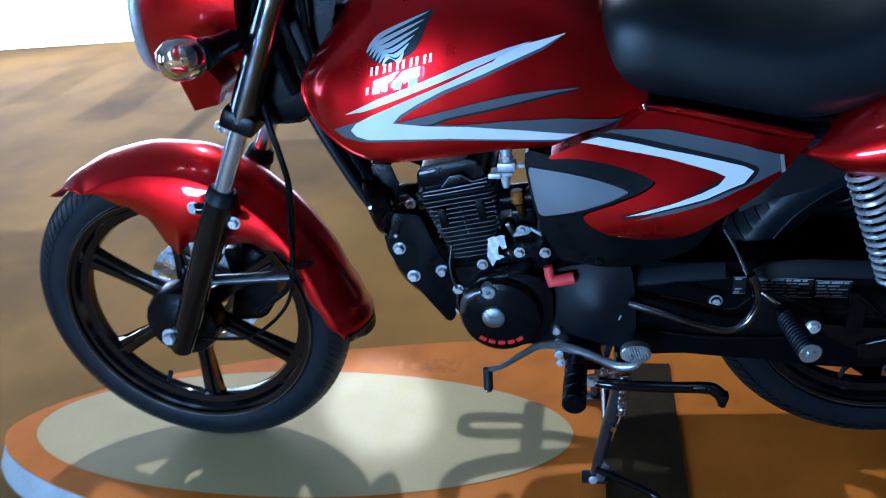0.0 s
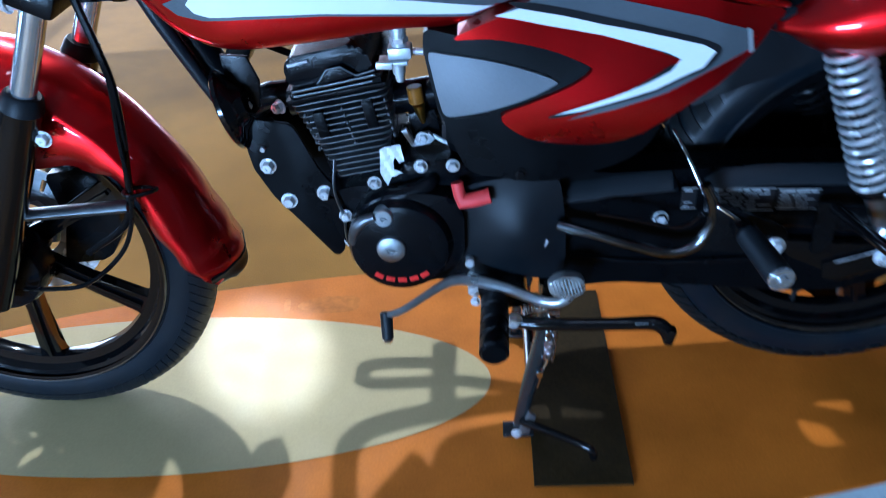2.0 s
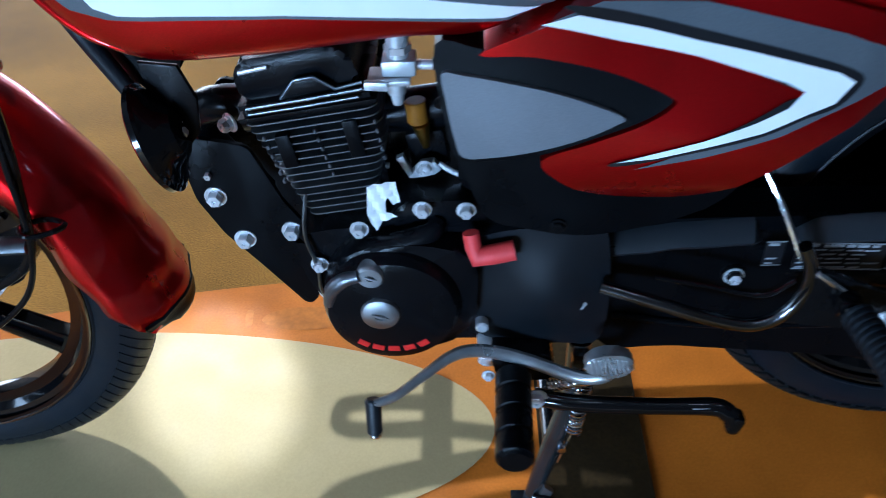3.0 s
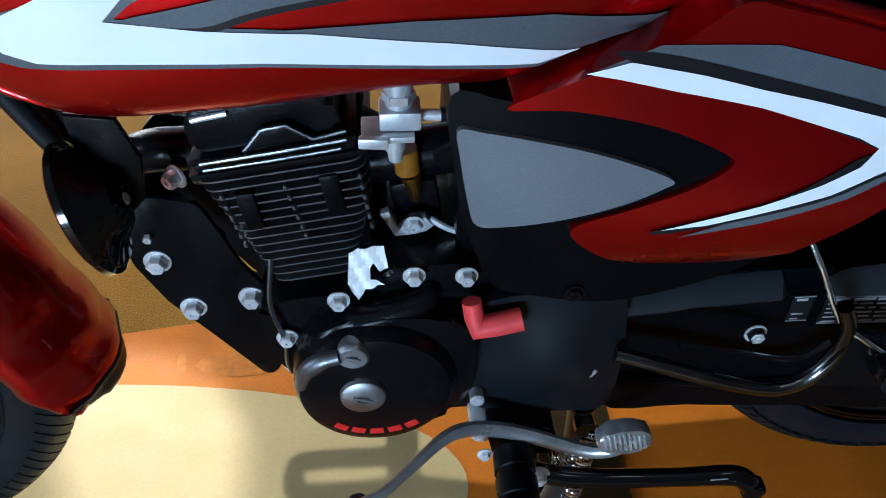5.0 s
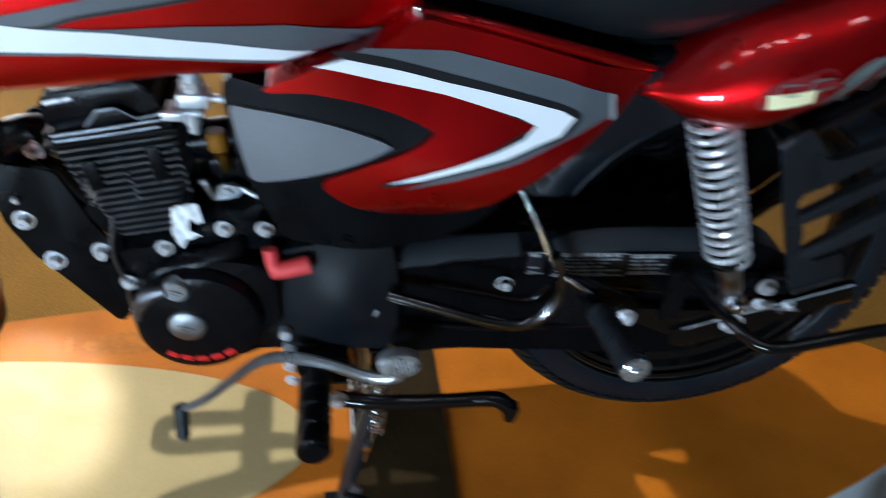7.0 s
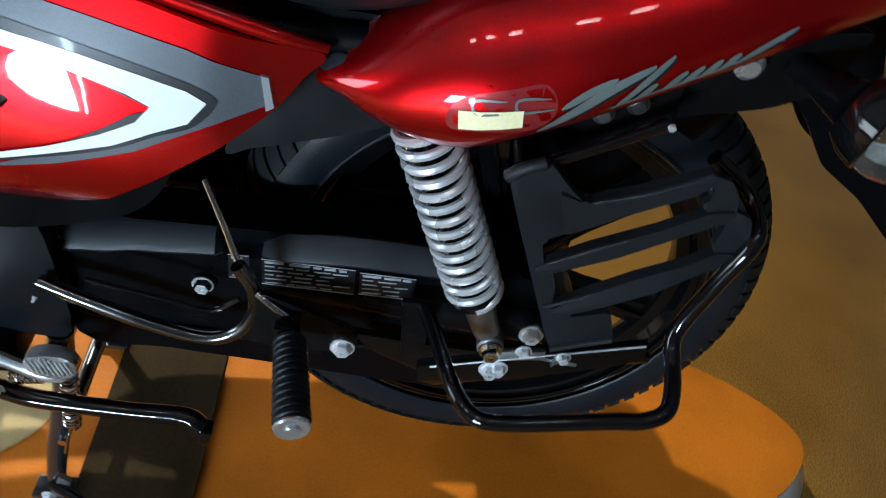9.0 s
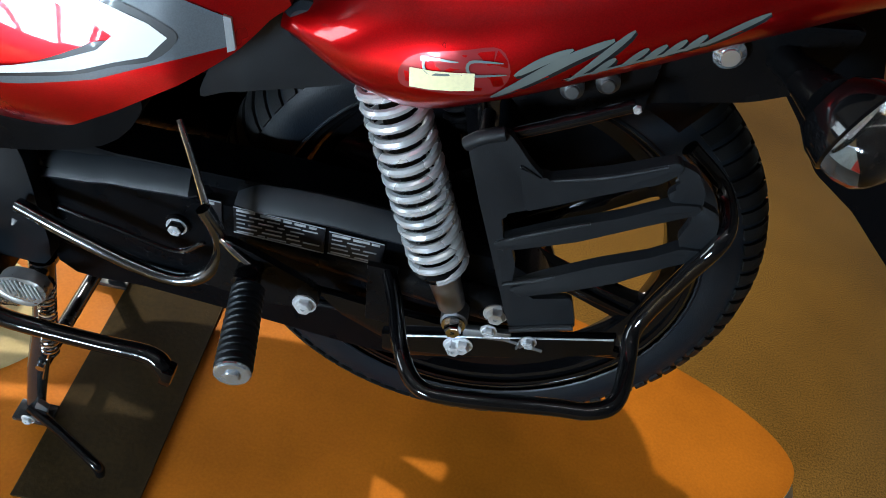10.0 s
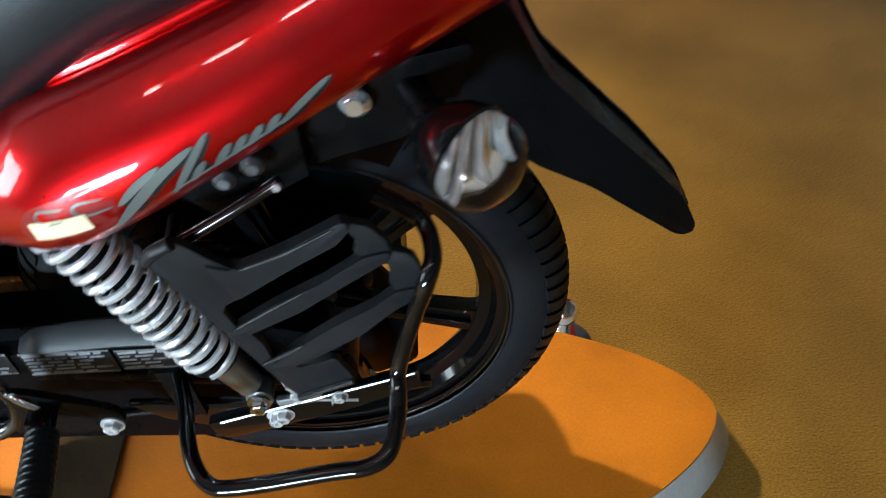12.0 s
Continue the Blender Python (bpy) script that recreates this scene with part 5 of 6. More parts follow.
part("stand_bolt", hexbolt((0.815, -0.158, 0.27), (0, -1, 0), 0.009, 0.01), STEEL, rest)

pedal = part("side_stand", tube([(0.815, -0.15, 0.262), (0.86, -0.16, 0.262), (0.95, -0.166, 0.263), (1.005, -0.168, 0.264), (1.022, -0.172, 0.259), (1.031, -0.178, 0.246)], (0.0105, 0.01, 0.0095, 0.0105, 0.011, 0.009), 12), BLACK_GLOSS, bike, "folded black side stand")
part("stand_pad", box((0.014, 0.02, 0.026), (1.031, -0.176, 0.248), (0, 15, 0), 0.005), BLACK_GLOSS, pedal)
part("stand_sticker", join(box((0.018, 0.001, 0.0035), (0.992, -0.1755, 0.2685), (12, 0, 0), 0), box((0.008, 0.001, 0.003), (1.01, -0.177, 0.267), (12, 0, 0), 0)), INK_WHITE, pedal)
part("side_spring", spring_coil((0.83, -0.145, 0.275), (0.865, -0.148, 0.285), 0.006, 0.0014, 9), CHROME, pedal)

stand = part("centre_stand", join(mirror(tube([(0.868, -0.1, 0.3), (0.862, -0.112, 0.22), (0.838, -0.12, 0.11), (0.82, -0.122, 0.02)], (0.014, 0.0125, 0.0125, 0.011), 12)), tube([(0.842, -0.12, 0.12), (0.842, 0.12, 0.12)], 0.01, 10),
                                  mirror(box((0.05, 0.03, 0.007), (0.818, -0.122, 0.0105), (0, 0, 0), 0.002)), rod((0.868, -0.125, 0.29), (0.868, 0.125, 0.29), 0.011)), STAND_STEEL, bike, "black tubular centre stand resting on the mat")
part("foot_gusset", plate([(0.815, 0.012), (0.835, 0.012), (0.847, 0.05), (0.835, 0.062)], -0.136, -0.128, 0.002), ALLOY, stand)
part("tread_lever", tube([(0.822, -0.132, 0.04), (0.87, -0.155, 0.036), (0.92, -0.182, 0.032), (0.931, -0.187, 0.024), (0.932, -0.188, 0.012)], (0.0075, 0.0065, 0.0065, 0.007, 0.006), 10), BLACK_GLOSS, stand)
part("foot_bolt", hexbolt((0.815, -0.136, 0.016), (0, -1, 0), 0.006, 0.006), STEEL, stand)
sp = part("return_spring", spring_coil((0.878, -0.118, 0.285), (0.866, -0.125, 0.165), 0.0085, 0.0017, 20), CHROME, stand, "chrome return spring")
part("spring_hook", join(tube([(0.866, -0.125, 0.165), (0.858, -0.128, 0.14), (0.85, -0.13, 0.11)], 0.002, 6), rod((0.853, -0.118, 0.14), (0.853, -0.136, 0.14), 0.005)), CHROME, stand)

# -- chain case and swing arm --
case = part("chain_case", skin([(0.885, 0.452), (0.96, 0.456), (1.06, 0.457), (1.16, 0.457), (1.25, 0.452), (1.33, 0.438), (1.39, 0.41), (1.412, 0.36), (1.39, 0.3), (1.33, 0.262), (1.24, 0.255), (1.1, 0.27), (0.98, 0.282), (0.885, 0.296)],
                               lambda x, z: -0.094 + (0.028 if z > 0.437 else 0.0) * 0.5 + 0.006 * (x > 1.3), 0.05, 0.008), PLASTIC, bike, "matte black enclosed chain case")
for x0, x1 in ((0.866, 1.043), (1.08, 1.272)):
    bm = bmesh.new()
    rows = []
    for i in range(25):
        x = x0 + (x1 - x0) * i / 24
        top = lerp([(0.866, 0.441), (0.92, 0.447), (0.966, 0.453), (1.04, 0.457), (1.08, 0.456), (1.17, 0.459), (1.272, 0.455)], x)
        end = 0.012 * max(0.0, 1 - (x - x0) / 0.02, 1 - (x1 - x) / 0.006)
        rows.append([bm.verts.new((x, y + 0.4 * end, top + dz - (end if dz > -0.01 else 0))) for y, dz in ((-0.0965, -0.024), (-0.0985, -0.02), (-0.088, -0.004), (-0.079, 0.0), (-0.07, -0.004))])
    for p, q in zip(rows, rows[1:]):
        for k in range(4):
            bm.faces.new((p[k], p[k + 1], q[k + 1], q[k]))
    part("case_bevel", bm, SATIN_GREY, case, "dark grey bevelled top edge")
part("case_rib", tube([(0.9, -0.096, 0.335), (1.0, -0.098, 0.32), (1.12, -0.098, 0.318), (1.2, -0.097, 0.32)], 0.004, 8), PLASTIC, case)
for x, z, y in ((1.022, 0.393, -0.097),):
    part("case_bolt", join(hexbolt((x, y, z), (0, -1, 0), 0.0085 if z > 0.35 else 0.006, 0.009), lathe([(0.0, y + 0.03), (0.014, y + 0.03), (0.013, y), (0, y)], 20, (x, 0, z))), BLACK_SATIN, case)
    if x < 1.1:
        part("case_bolt", hexbolt((x, y - 0.001, z), (0, -1, 0), 0.0075, 0.009), STEEL, case)
# data sticker as plain bars
def sticker(name, x0, x1, z0, z1, rows, slope, y):
    lab = part(name, plate([(x0, z0), (x1, z0 + slope * (x1 - x0)), (x1, z1 + slope * (x1 - x0)), (x0, z1)], y - 0.001, y, 0), BLACK_FILM, case, "black data sticker with pale print")
    rnd = random.Random(int(x0 * 1000))
    for i in range(rows):
        z = z1 - (i + 0.7) * (z1 - z0) / (rows + 0.3)
        x = x0 + 0.003
        while x < x1 - 0.006:
            w = rnd.uniform(0.006, 0.022)
            if x + w > x1 - 0.002:
                break
            part("print_bar", box((w, 0.0006, 0.0016 if i else 0.003), (x + w / 2, y - 0.0014, z + slope * (x + w / 2 - x0)), (0, 0, 0), 0), INK_WHITE, lab)
            x += w + rnd.uniform(0.002, 0.006)
    for zz, hh in ((z0 + 0.0008, 0.0011), (z1 - 0.0008, 0.0011)):
        part("print_bar", box((x1 - x0, 0.0006, hh), ((x0 + x1) / 2, y - 0.0013, zz + slope * (x1 - x0) / 2), (0, -math.degrees(math.atan(slope)), 0), 0), INK_WHITE, lab)
    return lab


sticker("data_sticker", 1.08, 1.172, 0.4, 0.436, 6, -0.04, -0.0955)
sticker("data_sticker", 1.176, 1.232, 0.398, 0.43, 5, -0.04, -0.0955)
sticker("data_sticker", 1.048, 1.068, 0.405, 0.438, 5, 0.0, -0.0955)
arm = part("swing_arm", join(tube([(0.88, -0.07, 0.4), (1.1, -0.075, 0.39), (1.31, -0.085, 0.372), (1.4, -0.088, 0.366)], 0.02, 12, flat=1.2), tube([(0.88, 0.07, 0.4), (1.1, 0.075, 0.39), (1.4, 0.088, 0.37)], 0.02, 12, flat=1.2)), BLACK_SATIN, bike)
part("chain_adjuster", join(box((0.05, 0.008, 0.014), (1.352, -0.118, 0.353), (0, -8, 0), 0.003), rod((1.37, -0.12, 0.352), (1.412, -0.12, 0.346), 0.0026), hexbolt((1.385, -0.12, 0.35), (1, 0, -0.1), 0.005, 0.006)), ALLOY, arm)
part("adjuster_bolt", hexbolt((1.354, -0.122, 0.391), (0, -1, 0), 0.009, 0.01), STEEL, arm)
part("adjuster_bolt", hexbolt((1.33, -0.122, 0.331), (0, -1, 0), 0.008, 0.009), STEEL, arm)
part("arm_tail", join(plate([(1.17, 0.36), (1.24, 0.352), (1.3, 0.345), (1.46, 0.37), (1.49, 0.362), (1.49, 0.352), (1.3, 0.325), (1.26, 0.30), (1.2, 0.33)], -0.116, -0.106, 0.003)), BLACK_GLOSS, arm)

# -- rest bracket loop and pillion rest --
loop = part("rest_bracket", tube([(0.878, -0.128, 0.408), (0.93, -0.138, 0.395), (0.99, -0.142, 0.374), (1.035, -0.142, 0.364), (1.065, -0.14, 0.378), (1.08, -0.138, 0.41), (1.078, -0.138, 0.44), (1.066, -0.138, 0.466)], 0.0075, 12), DARK_CHROME, bike, "bent dark chrome footrest bracket")
part("bracket_edge", tube([(0.928, -0.1405, 0.431), (0.98, -0.142, 0.42), (1.037, -0.1425, 0.406), (1.066, -0.141, 0.424)], 0.0026, 8), BLACK_GLOSS, loop)
part("bracket_arm", tube([(1.03, -0.09, 0.523), (1.049, -0.11, 0.49), (1.071, -0.132, 0.445), (1.092, -0.146, 0.431), (1.116, -0.152, 0.415)], (0.003, 0.0034, 0.004, 0.0036, 0.0034), 10, flat=0.7), CHROME, loop)
part("bracket_plate", plate([(1.06, 0.37), (1.085, 0.44), (1.11, 0.43), (1.18, 0.395), (1.18, 0.368), (1.13, 0.36)], -0.145, -0.137, 0.002, 0.01), BLACK_SATIN, loop)
part("bracket_bolt", hexbolt((1.166, -0.145, 0.372), (0, -1, 0), 0.0085, 0.009), STEEL, loop)
peg = part("pillion_rest", join(rod((1.112, -0.14, 0.408), (1.118, -0.175, 0.408), 0.011, bevel=0.002), box((0.022, 0.022, 0.02), (1.113, -0.16, 0.41), (0, 0, 0), 0.004)), BLACK_GLOSS, bike)
p0, p1 = Vector((1.118, -0.172, 0.408)), Vector((1.132, -0.262, 0.406))
d = (p1 - p0).normalized()
part("rest_rubber", ribbed(p0, p1, 0.0158, 0.0172, 12), RUBBER, peg, "ribbed black rubber sleeve")
part("end_cap", join(rod(p1, p1 + d * 0.005, 0.0165, n=24, bevel=0.002), rod(p1 + d * 0.004, p1 + d * 0.008, 0.007, n=16, bevel=0.002)), HARD_CHROME, peg)

# -- rear shock --
s0, s1 = Vector((1.213, -0.122, 0.64)), Vector((1.315, -0.12, 0.372))
for side_sign in (-1, 1):
    a0, a1 = Vector((s0.x, s0.y * -side_sign, s0.z)), Vector((s1.x, s1.y * -side_sign, s1.z))
    w = (a1 - a0).normalized()
    shock = part("rear_shock", join(rod(a0, a0 + w * 0.22, 0.0135, n=18), rod(a0 + w * 0.205, a0 + w * 0.222, 0.027, 0.022, n=24, bevel=0.003)), BLACK_SATIN, bike, "spring shock absorber" if side_sign < 0 else "")
    part("coil_spring", spring_coil(a0 + w * 0.0, a0 + w * 0.212, 0.0248, 0.0042, 14.5, 8, 22), SPRING if side_sign < 0 else BLACK_SATIN, shock, "silver painted coil spring")
    part("lower_clevis", join(rod(a0 + w * 0.218, a0 + w * 0.272, 0.0165, 0.014, n=18, bevel=0.003), rod(a1 + Vector((0, -0.012, 0)), a1 + Vector((0, 0.014, 0)), 0.014, n=20, bevel=0.003)), ALLOY if side_sign < 0 else BLACK_SATIN, shock)
    part("shock_nut", hexbolt(a1 + Vector((0, side_sign * 0.012, 0)), (0, side_sign, 0), 0.0085, 0.012), CHROME, shock)

# -- rear mudguard, tail bracket, sari guard --
bm = bmesh.new()
rows = []
for i in range(29):
    a = 104 - 44 * i / 28
    ro = 0.345 + (0.012 if a > 100 else 0.0)
    row = []
    for y, dr in ((-0.075, -0.07), (-0.076, -0.03), (-0.07, -0.008), (-0.045, 0.0), (0, 0.002), (0.045, 0), (0.07, -0.008), (0.076, -0.03), (0.075, -0.07)):
        row.append(bm.verts.new((RW[0] + (ro + dr) * math.cos(radians(a)), y + RY, RW[1] + 0.012 + (ro + dr) * math.sin(radians(a)))))
    rows.append(row)
for p, q in zip(rows, rows[1:]):
    for k in range(len(p) - 1):
        bm.faces.new((p[k], p[k + 1], q[k + 1], q[k]))
guard = part("rear_mudguard", bm, PLASTIC, bike, "black plastic rear mudguard")
md = guard.modifiers.new("thickness", "SOLIDIFY")
md.thickness = 0.003
part("front_apron", skin([(1.05, 0.553), (1.062, 0.59), (1.08, 0.63), (1.115, 0.66), (1.155, 0.66), (1.19, 0.62), (1.175, 0.603), (1.085, 0.572)], lambda x, z: -0.098 + 0.25 * max(0, 1.09 - x), 0.04), COVER_BLACK, guard)
plate_l = [(1.555, 0.75), (1.588, 0.74), (1.602, 0.708), (1.618, 0.671), (1.657, 0.624), (1.705, 0.57), (1.747, 0.52), (1.765, 0.478), (1.76, 0.466), (1.745, 0.469), (1.706, 0.502), (1.661, 0.541), (1.606, 0.576), (1.57, 0.622), (1.53, 0.662), (1.5, 0.69), (1.47, 0.735)]
def taper(v):
    """Draws the far side of the flap in towards its rounded tip."""
    k = min(1.0, max(0.0, (v.co.x - 1.6) / 0.165))
    if v.co.y > -0.025:
        v.co.y = max(-0.031, v.co.y - 0.006 * min(1.0, k * 8) - 0.034 * k ** 4)


bm = mirror(plate(plate_l, -0.036, -0.03, 0.002, 0.01))
for v in bm.verts:
    taper(v)
tailflap = part("number_plate_holder", bm, PLASTIC, guard, "long black mud flap")
bm = bmesh.new()
edge = smooth_path([(1.588, 0, 0.738), (1.618, 0, 0.671), (1.657, 0, 0.624), (1.705, 0, 0.57), (1.747, 0, 0.52), (1.763, 0, 0.478)], 5)
rows = [[bm.verts.new((p.x, y, p.z - 0.004)) for y in (-0.033, -0.02, 0, 0.02, 0.033)] for p in edge]
for p, q in zip(rows, rows[1:]):
    for k in range(4):
        bm.faces.new((p[k], p[k + 1], q[k + 1], q[k]))
for v in bm.verts:
    taper(v)
flapback = part("flap_back", bm, PLASTIC, guard)
flapback.modifiers.new("thickness", "SOLIDIFY").thickness = 0.004
part("tail_bracket", join(plate([(1.33, 0.655), (1.42, 0.7), (1.5, 0.73), (1.56, 0.74), (1.54, 0.68), (1.5, 0.66), (1.44, 0.645), (1.38, 0.625)], -0.085, -0.075, 0.003, 0.01), plate([(1.3, 0.64), (1.36, 0.665), (1.42, 0.69), (1.42, 0.64), (1.34, 0.6)], -0.1, -0.09, 0.003)), BLACK_SATIN, bike)
part("tail_bush", join(rod((1.466, -0.075, 0.702), (1.466, -0.098, 0.702), 0.0125, n=24, bevel=0.004), rod((1.466, -0.097, 0.702), (1.466, -0.1, 0.702), 0.008, n=18, bevel=0.001)), HARD_CHROME, bike)
for x, z in ((1.357, 0.656), (1.382, 0.668)):
    part("bracket_bush", join(rod((x, -0.09, z), (x, -0.118, z), 0.0095, n=20, bevel=0.003), rod((x, -0.117, z), (x, -0.12, z), 0.006, n=14, bevel=0.001)), GUNMETAL, bike)
for s in (-1, 1):
    ind = part("rear_indicator", tube([(1.5, 0.06 * s, 0.7), (1.515, 0.1 * s, 0.705), (1.529, 0.15 * s, 0.711)], (0.013, 0.012, 0.02), 14), BLACK_SATIN, bike)
    for nm, prof, mt in (("housing", [(0.012, -0.004), (0.026, 0.0), (0.0335, 0.012), (0.0372, 0.027), (0.0352, 0.029), (0.0325, 0.02), (0.02, 0.008), (0.0, 0.004)], BLACK_GLOSS),
                         ("lens", [(0.0, 0.0245), (0.033, 0.026), (0.0352, 0.031), (0.0352, 0.041), (0.032, 0.052), (0.025, 0.0595), (0.014, 0.0645), (0, 0.066)], LENS),
                         ("reflector", [(0.0, 0.007), (0.01, 0.0085), (0.02, 0.0135), (0.0315, 0.0235), (0.03, 0.024), (0.019, 0.0155), (0.009, 0.011), (0.0, 0.01)], ZINC_WHITE),
                         ("bulb", [(0.0, 0.0085), (0.006, 0.009), (0.008, 0.015), (0.0065, 0.021), (0.0, 0.0235)], SPRING)):
        bm = lathe(prof, 28, axis="Z")
        bm.transform(Matrix.Translation((1.529, 0.148 * s, 0.71)) @ Vector((0.7, 0.7 * s, -0.16)).to_track_quat("Z", "Y").to_matrix().to_4x4())
        part(nm, bm, mt, ind, "clear indicator lens" if nm == "lens" else "", 30)
    # moulded flutes inside the clear dome, bright white in place of its streaky glints
    for k in (-2, -1, 0, 1, 2):
        bm = rod((k * 0.011, -0.027 + abs(k) * 0.005, 0.027), (k * 0.011, 0.027 - abs(k) * 0.005, 0.027), 0.0018, n=10)
        bm.transform(Matrix.Translation((1.529, 0.148 * s, 0.71)) @ Vector((0.7, 0.7 * s, -0.16)).to_track_quat("Z", "Y").to_matrix().to_4x4())
        part("flute", bm, ZINC_WHITE, ind)
tail_lamp = part("tail_lamp", loft(fine([(1.6, 0.07, 0.77, 0.845), (1.65, 0.065, 0.775, 0.85), (1.69, 0.045, 0.785, 0.84), (1.7, 0.02, 0.8, 0.825)]), 24, 2.5), material("red_lens", (0.5, 0.01, 0.01), 0.1, coat=1.0), bike, "red tail lamp lens")


# sari guard: ribbed panel and bent bar
Y = -0.153


def guard_piece(name, poly, y0, parent, depth=0.008):
    """One moulded piece of the guard with a raised front lip along its edge."""
    return part(name, plate(poly, Y + y0, Y + y0 + depth, 0.0025, 0.004), PLASTIC_GREY, parent)


pan = part("sari_guard", plate([(1.286, 0.613), (1.29, 0.62), (1.314, 0.631), (1.319, 0.628), (1.339, 0.606), (1.353, 0.594), (1.358, 0.565), (1.328, 0.548), (1.335, 0.521), (1.343, 0.515), (1.352, 0.494), (1.355, 0.463), (1.364, 0.458), (1.373, 0.454), (1.411, 0.466), (1.425, 0.427), (1.368, 0.404), (1.357, 0.428), (1.326, 0.508), (1.306, 0.559)],
                               Y, Y + 0.008, 0.0025, 0.005), PLASTIC_GREY, bike, "dark grey slotted sari guard")
guard_piece("slat", [(1.33, 0.605), (1.353, 0.594), (1.4, 0.614), (1.447, 0.639), (1.454, 0.632), (1.44, 0.615), (1.398, 0.591), (1.368, 0.572), (1.345, 0.558)], -0.002, pan, 0.012)
guard_piece("slat", [(1.327, 0.516), (1.373, 0.546), (1.422, 0.573), (1.458, 0.598), (1.479, 0.602), (1.48, 0.594), (1.439, 0.567), (1.395, 0.537), (1.335, 0.507)], -0.002, pan, 0.012)
guard_piece("slat", [(1.352, 0.463), (1.378, 0.485), (1.421, 0.515), (1.459, 0.537), (1.479, 0.554), (1.505, 0.557), (1.503, 0.549), (1.475, 0.53), (1.441, 0.499), (1.402, 0.475), (1.363, 0.455)], -0.002, pan, 0.012)
guard_piece("end_strip", [(1.444, 0.636), (1.454, 0.634), (1.466, 0.63), (1.477, 0.614), (1.481, 0.598), (1.458, 0.596), (1.449, 0.603), (1.457, 0.614)], 0.001, pan)
guard_piece("end_strip", [(1.473, 0.603), (1.496, 0.595), (1.501, 0.58), (1.504, 0.553), (1.48, 0.55), (1.474, 0.562), (1.477, 0.579)], 0.001, pan)
part("top_lip", tube([(1.286, Y + 0.002, 0.611), (1.297, Y - 0.001, 0.623), (1.313, Y, 0.63)], 0.006, 10), PLASTIC_GREY, pan)
part("bottom_rib", tube([(1.366, Y - 0.001, 0.408), (1.395, Y - 0.001, 0.42), (1.422, Y - 0.001, 0.43)], 0.0035, 8), PLASTIC_GREY, pan)
for pts in ([(1.346, 0.468), (1.372, 0.482), (1.388, 0.492)], [(1.337, 0.523), (1.372, 0.545), (1.4, 0.561)], [(1.36, 0.597), (1.4, 0.612), (1.44, 0.633)]):
    part("raised_rib", tube([(x, Y - 0.0025, z) for x, z in pts], (0.0016, 0.0024, 0.0014), 8), PLASTIC_GREY, pan)
part("panel_strip", tube([(1.312, Y + 0.018, 0.613), (1.36, Y + 0.02, 0.639), (1.404, Y + 0.02, 0.666)], 0.0055, 10), BLACK_GLOSS, pan)
part("panel_stay", rod((1.3, Y + 0.004, 0.6), (1.3, -0.1, 0.608), 0.006), BLACK_SATIN, pan)
part("panel_stay", rod((1.36, Y + 0.004, 0.43), (1.36, -0.11, 0.4), 0.006), BLACK_SATIN, pan)
part("strip_bolt", hexbolt((1.404, Y + 0.013, 0.668), (0, -1, 0), 0.0034, 0.004, False), STEEL, pan)
foot_plate = part("foot_plate", plate([(1.245, 0.32), (1.259, 0.324), (1.37, 0.357), (1.478, 0.389), (1.482, 0.362), (1.4, 0.33), (1.268, 0.29), (1.248, 0.295)], -0.121, -0.112, 0.0015), BLACK_GLOSS, bike, "gloss black lower guard plate")
part("plate_edge", tube([(1.259, -0.1215, 0.3225), (1.37, -0.1215, 0.3555), (1.476, -0.1215, 0.387)], 0.0012, 6), STEEL, foot_plate)
for x, z in ((1.352, 0.363), (1.395, 0.358)):
    part("plate_bolt", hexbolt((x, -0.122, z), (0, -1, 0), 0.006, 0.007), STEEL, foot_plate)
bar = part("guard_bar", tube([(1.242, -0.120, 0.413), (1.254, -0.152, 0.410), (1.269, -0.207, 0.410), (1.289, -0.237, 0.405), (1.322, -0.244, 0.408), (1.407, -0.245, 0.425), (1.437, -0.246, 0.431), (1.457, -0.239, 0.438), (1.465, -0.217, 0.444), (1.468, -0.192, 0.45), (1.47, -0.17, 0.468), (1.491, -0.16, 0.528), (1.507, -0.154, 0.568), (1.512, -0.133, 0.58), (1.502, -0.108, 0.593), (1.467, -0.102, 0.618)], 0.0078, 12, 5), BLACK_GLOSS, bike, "bent gloss black guard bar")
part("bar_mount", join(plate([(1.22, 0.42), (1.25, 0.42), (1.25, 0.34), (1.225, 0.34)], -0.122, -0.114, 0.002)), BLACK_SATIN, bar)

# -- brake pedal and silencer on the far side --
brake = part("brake_pedal", tube([(0.78, 0.16, 0.3), (0.66, 0.185, 0.3), (0.607, 0.19, 0.3), (0.49, 0.19, 0.3), (0.475, 0.212, 0.3), (0.49, 0.235, 0.3), (0.6, 0.235, 0.3)], 0.0125, 10), BLACK_SATIN, bike, "black brake pedal")
part("pedal_rubber", rod((0.607, 0.12, 0.3), (0.607, 0.277, 0.3), 0.02, n=16, bevel=0.003), RUBBER, brake)
part("gearbox_plate", plate([(0.85, 0.5), (0.93, 0.5), (1.04, 0.46), (1.08, 0.4), (1.04, 0.3), (0.96, 0.27), (0.85, 0.28)], 0.1, 0.112, 0.003, 0.02), BLACK_SATIN, bike)
part("silencer", tube([(0.76, 0.15, 0.28), (0.82, 0.17, 0.288), (0.9, 0.18, 0.29), (1.1, 0.19, 0.291), (1.3, 0.197, 0.291), (1.45, 0.2, 0.291)], (0.03, 0.058, 0.062, 0.062, 0.061, 0.06), 28), PLASTIC, bike, "long black silencer")
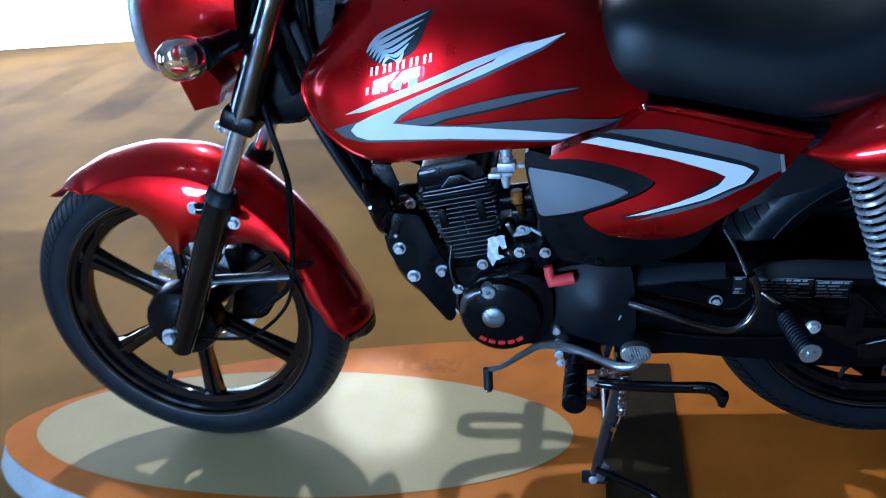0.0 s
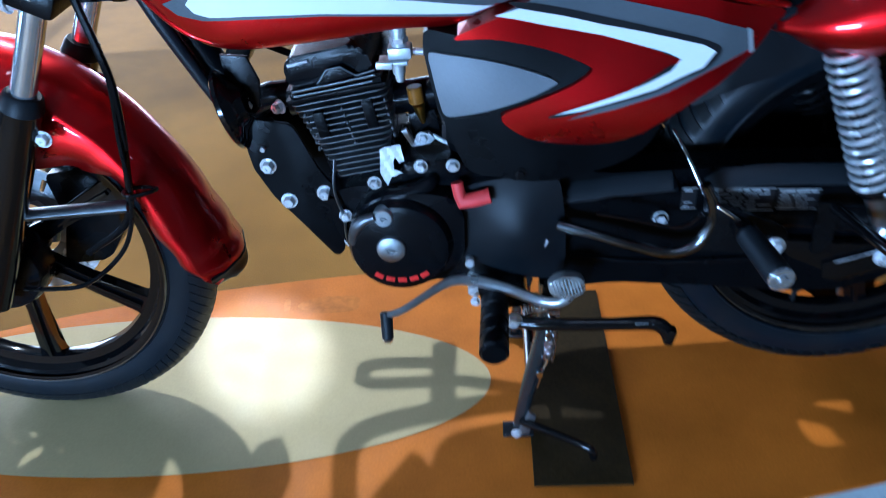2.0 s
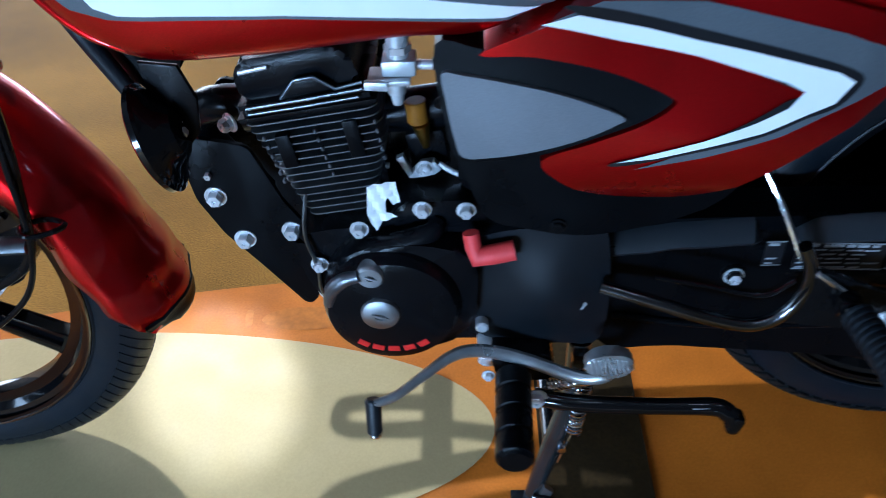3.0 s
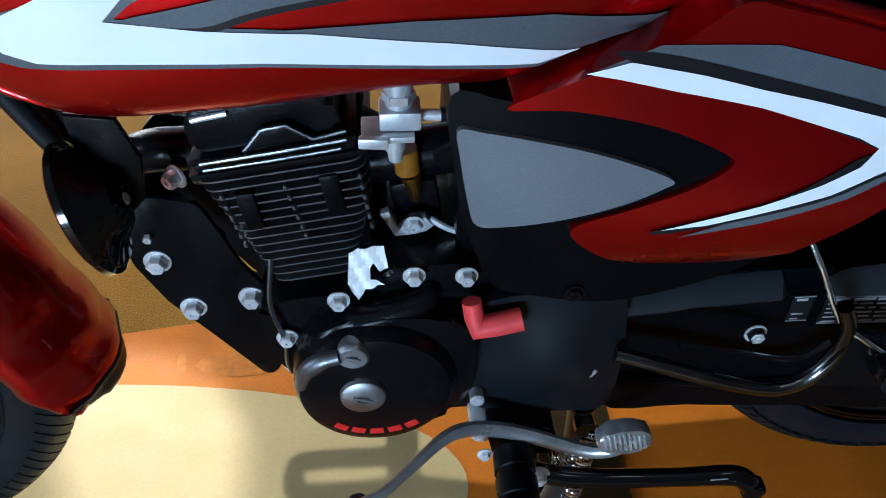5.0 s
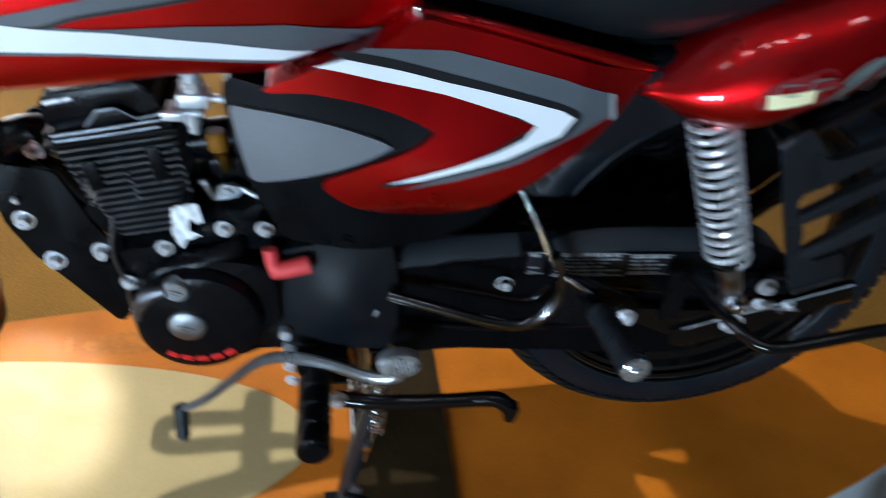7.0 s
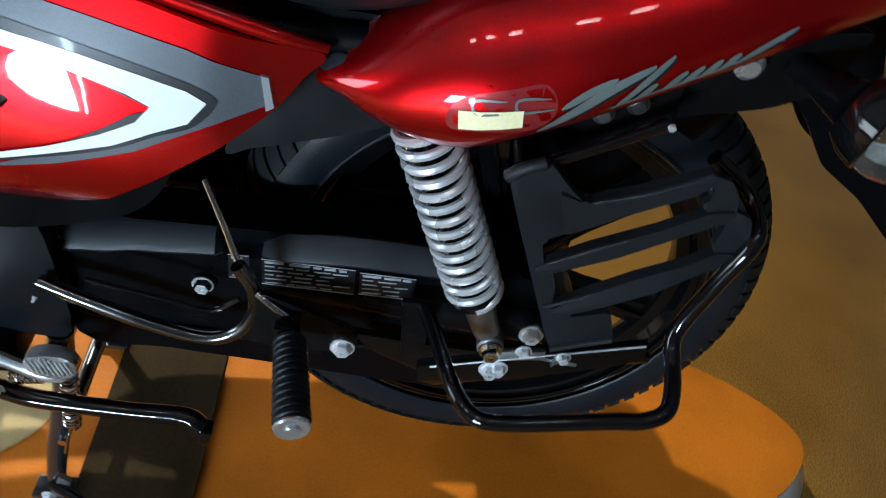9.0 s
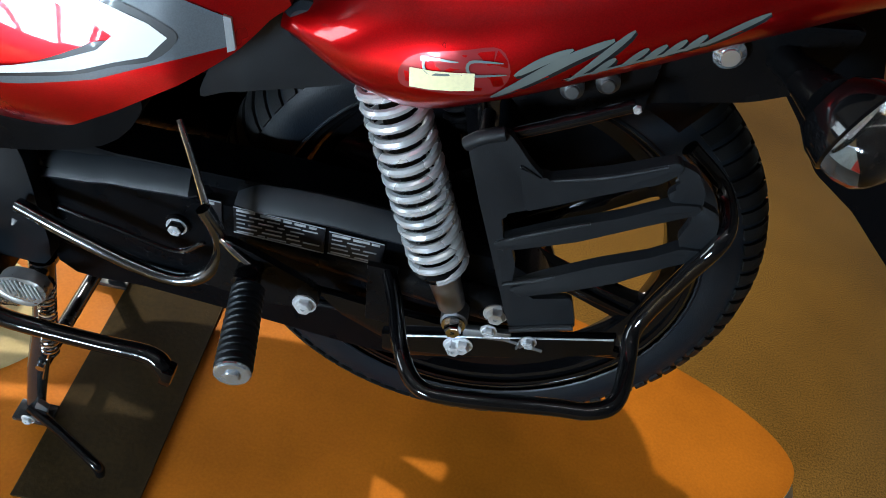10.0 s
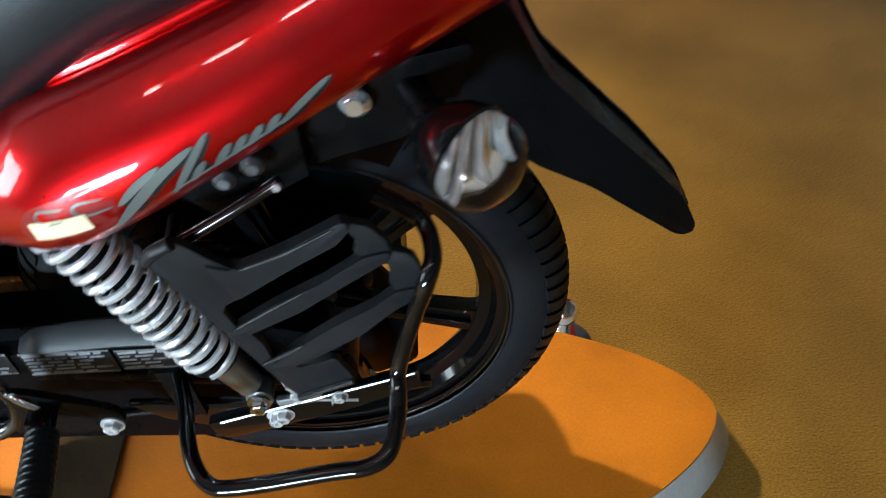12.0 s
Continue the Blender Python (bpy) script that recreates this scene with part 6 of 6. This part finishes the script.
# hidden plate, added to keep the key light off the platform under the bike
part("key_light_blocker", plate([(0.78, 0.44), (1.02, 0.4), (1.12, 0.46), (1.12, 0.57), (0.8, 0.57)], 0.124, 0.132, 0.003, 0.015), PLASTIC, bike)
part("battery_box", plate([(0.95, 0.5), (0.97, 0.67), (1.06, 0.68), (1.08, 0.6), (1.04, 0.5), (1.0, 0.45)], 0.07, 0.14, 0.008, 0.02), PLASTIC, bike)
# made-up sheet that keeps the gaps behind the rear wheel dark
part("gap_backing", plate([(1.13, 0.5), (1.25, 0.53), (1.34, 0.59), (1.535, 0.59), (1.528, 0.5), (1.488, 0.42), (1.449, 0.378), (1.415, 0.366), (1.41, 0.315), (1.44, 0.262), (1.46, 0.2), (1.45, 0.09), (1.38, 0.06), (1.3, 0.12), (1.25, 0.25), (1.2, 0.32), (1.13, 0.37)], 0.11, 0.118, 0.003, 0.01), PLASTIC, bike, "added black sheet darkening the gaps behind the rear wheel")
part("rear_frame_plate", plate([(1.16, 0.66), (1.24, 0.68), (1.42, 0.72), (1.44, 0.66), (1.36, 0.6), (1.3, 0.56), (1.2, 0.56)], 0.085, 0.1, 0.004, 0.01), PLASTIC, bike)

# -- low chrome posts beside the platform --
def chrome_post(x, y):
    post = thing("chrome_post", "short chrome post with a ball top beside the platform", "post", "posts beside the platform")
    part("foot", lathe([(0.0, FLOOR), (0.05, FLOOR), (0.05, FLOOR + 0.006), (0.02, FLOOR + 0.012), (0.012, FLOOR + 0.016), (0, FLOOR + 0.016)], 32, (x, y, 0), axis="Z"), CHROME, post)
    part("stem", rod((x, y, FLOOR + 0.012), (x, y, -0.02), 0.011, n=18), CHROME, post)
    part("ball", lathe([(0.0, -0.026), (0.012, -0.023), (0.021, -0.012), (0.024, 0.0), (0.021, 0.012), (0.012, 0.021), (0, 0.024)], 28, (x, y, -0.004), axis="Z"), CHROME, post)
    return post


post = chrome_post(1.585, -0.285)
part("cross_bar", tube([(1.545, -0.3, -0.04), (1.585, -0.287, -0.035), (1.66, -0.285, -0.03)], 0.006, 10), CHROME, post)
chrome_post(1.684, 0.25)

# -- display stand further back: a grey panel and a red one on a white foot strip --
board = thing("display_board", "low grey printed display board on a white skirting", "display board")
part("panel", box((1.3, 0.06, 0.7), (3.225, 1.63, FLOOR + 0.375), bevel=0.004), material("grey_board", (0.4, 0.43, 0.4), 0.5, grain=0.08, stain=0.3, stain_scale=6), board)
part("skirting", box((1.3, 0.08, 0.025), (3.225, 1.62, FLOOR + 0.0125), bevel=0.003), WHITE_FILM, board, "white skirting strip")
part("printed_curve", tube([(2.72, 1.599, FLOOR + 0.2), (2.76, 1.599, FLOOR + 0.11), (2.82, 1.599, FLOOR + 0.06), (2.9, 1.599, FLOOR + 0.04)], (0.004, 0.006, 0.005, 0.002), 6, flat=0.3), GREY_FILM, board)
box_red = thing("red_display_box", "plain red display box standing on the carpet", "box")
shell = part("shell", box((0.62, 0.4, 0.7), (2.262, 1.78, FLOOR + 0.35), (0, 0, 0), 0.008), material("red_panel", (0.72, 0.035, 0.02), 0.4, coat=0.2, stain=0.1, stain_scale=8), box_red)
part("emblem", lathe([(0.0, 1.5785), (0.03, 1.5785), (0.031, 1.5795), (0.0, 1.5795)], 32, (2.49, 0.0, FLOOR + 0.13)), WHITE_FILM, box_red, "round white printed spot")
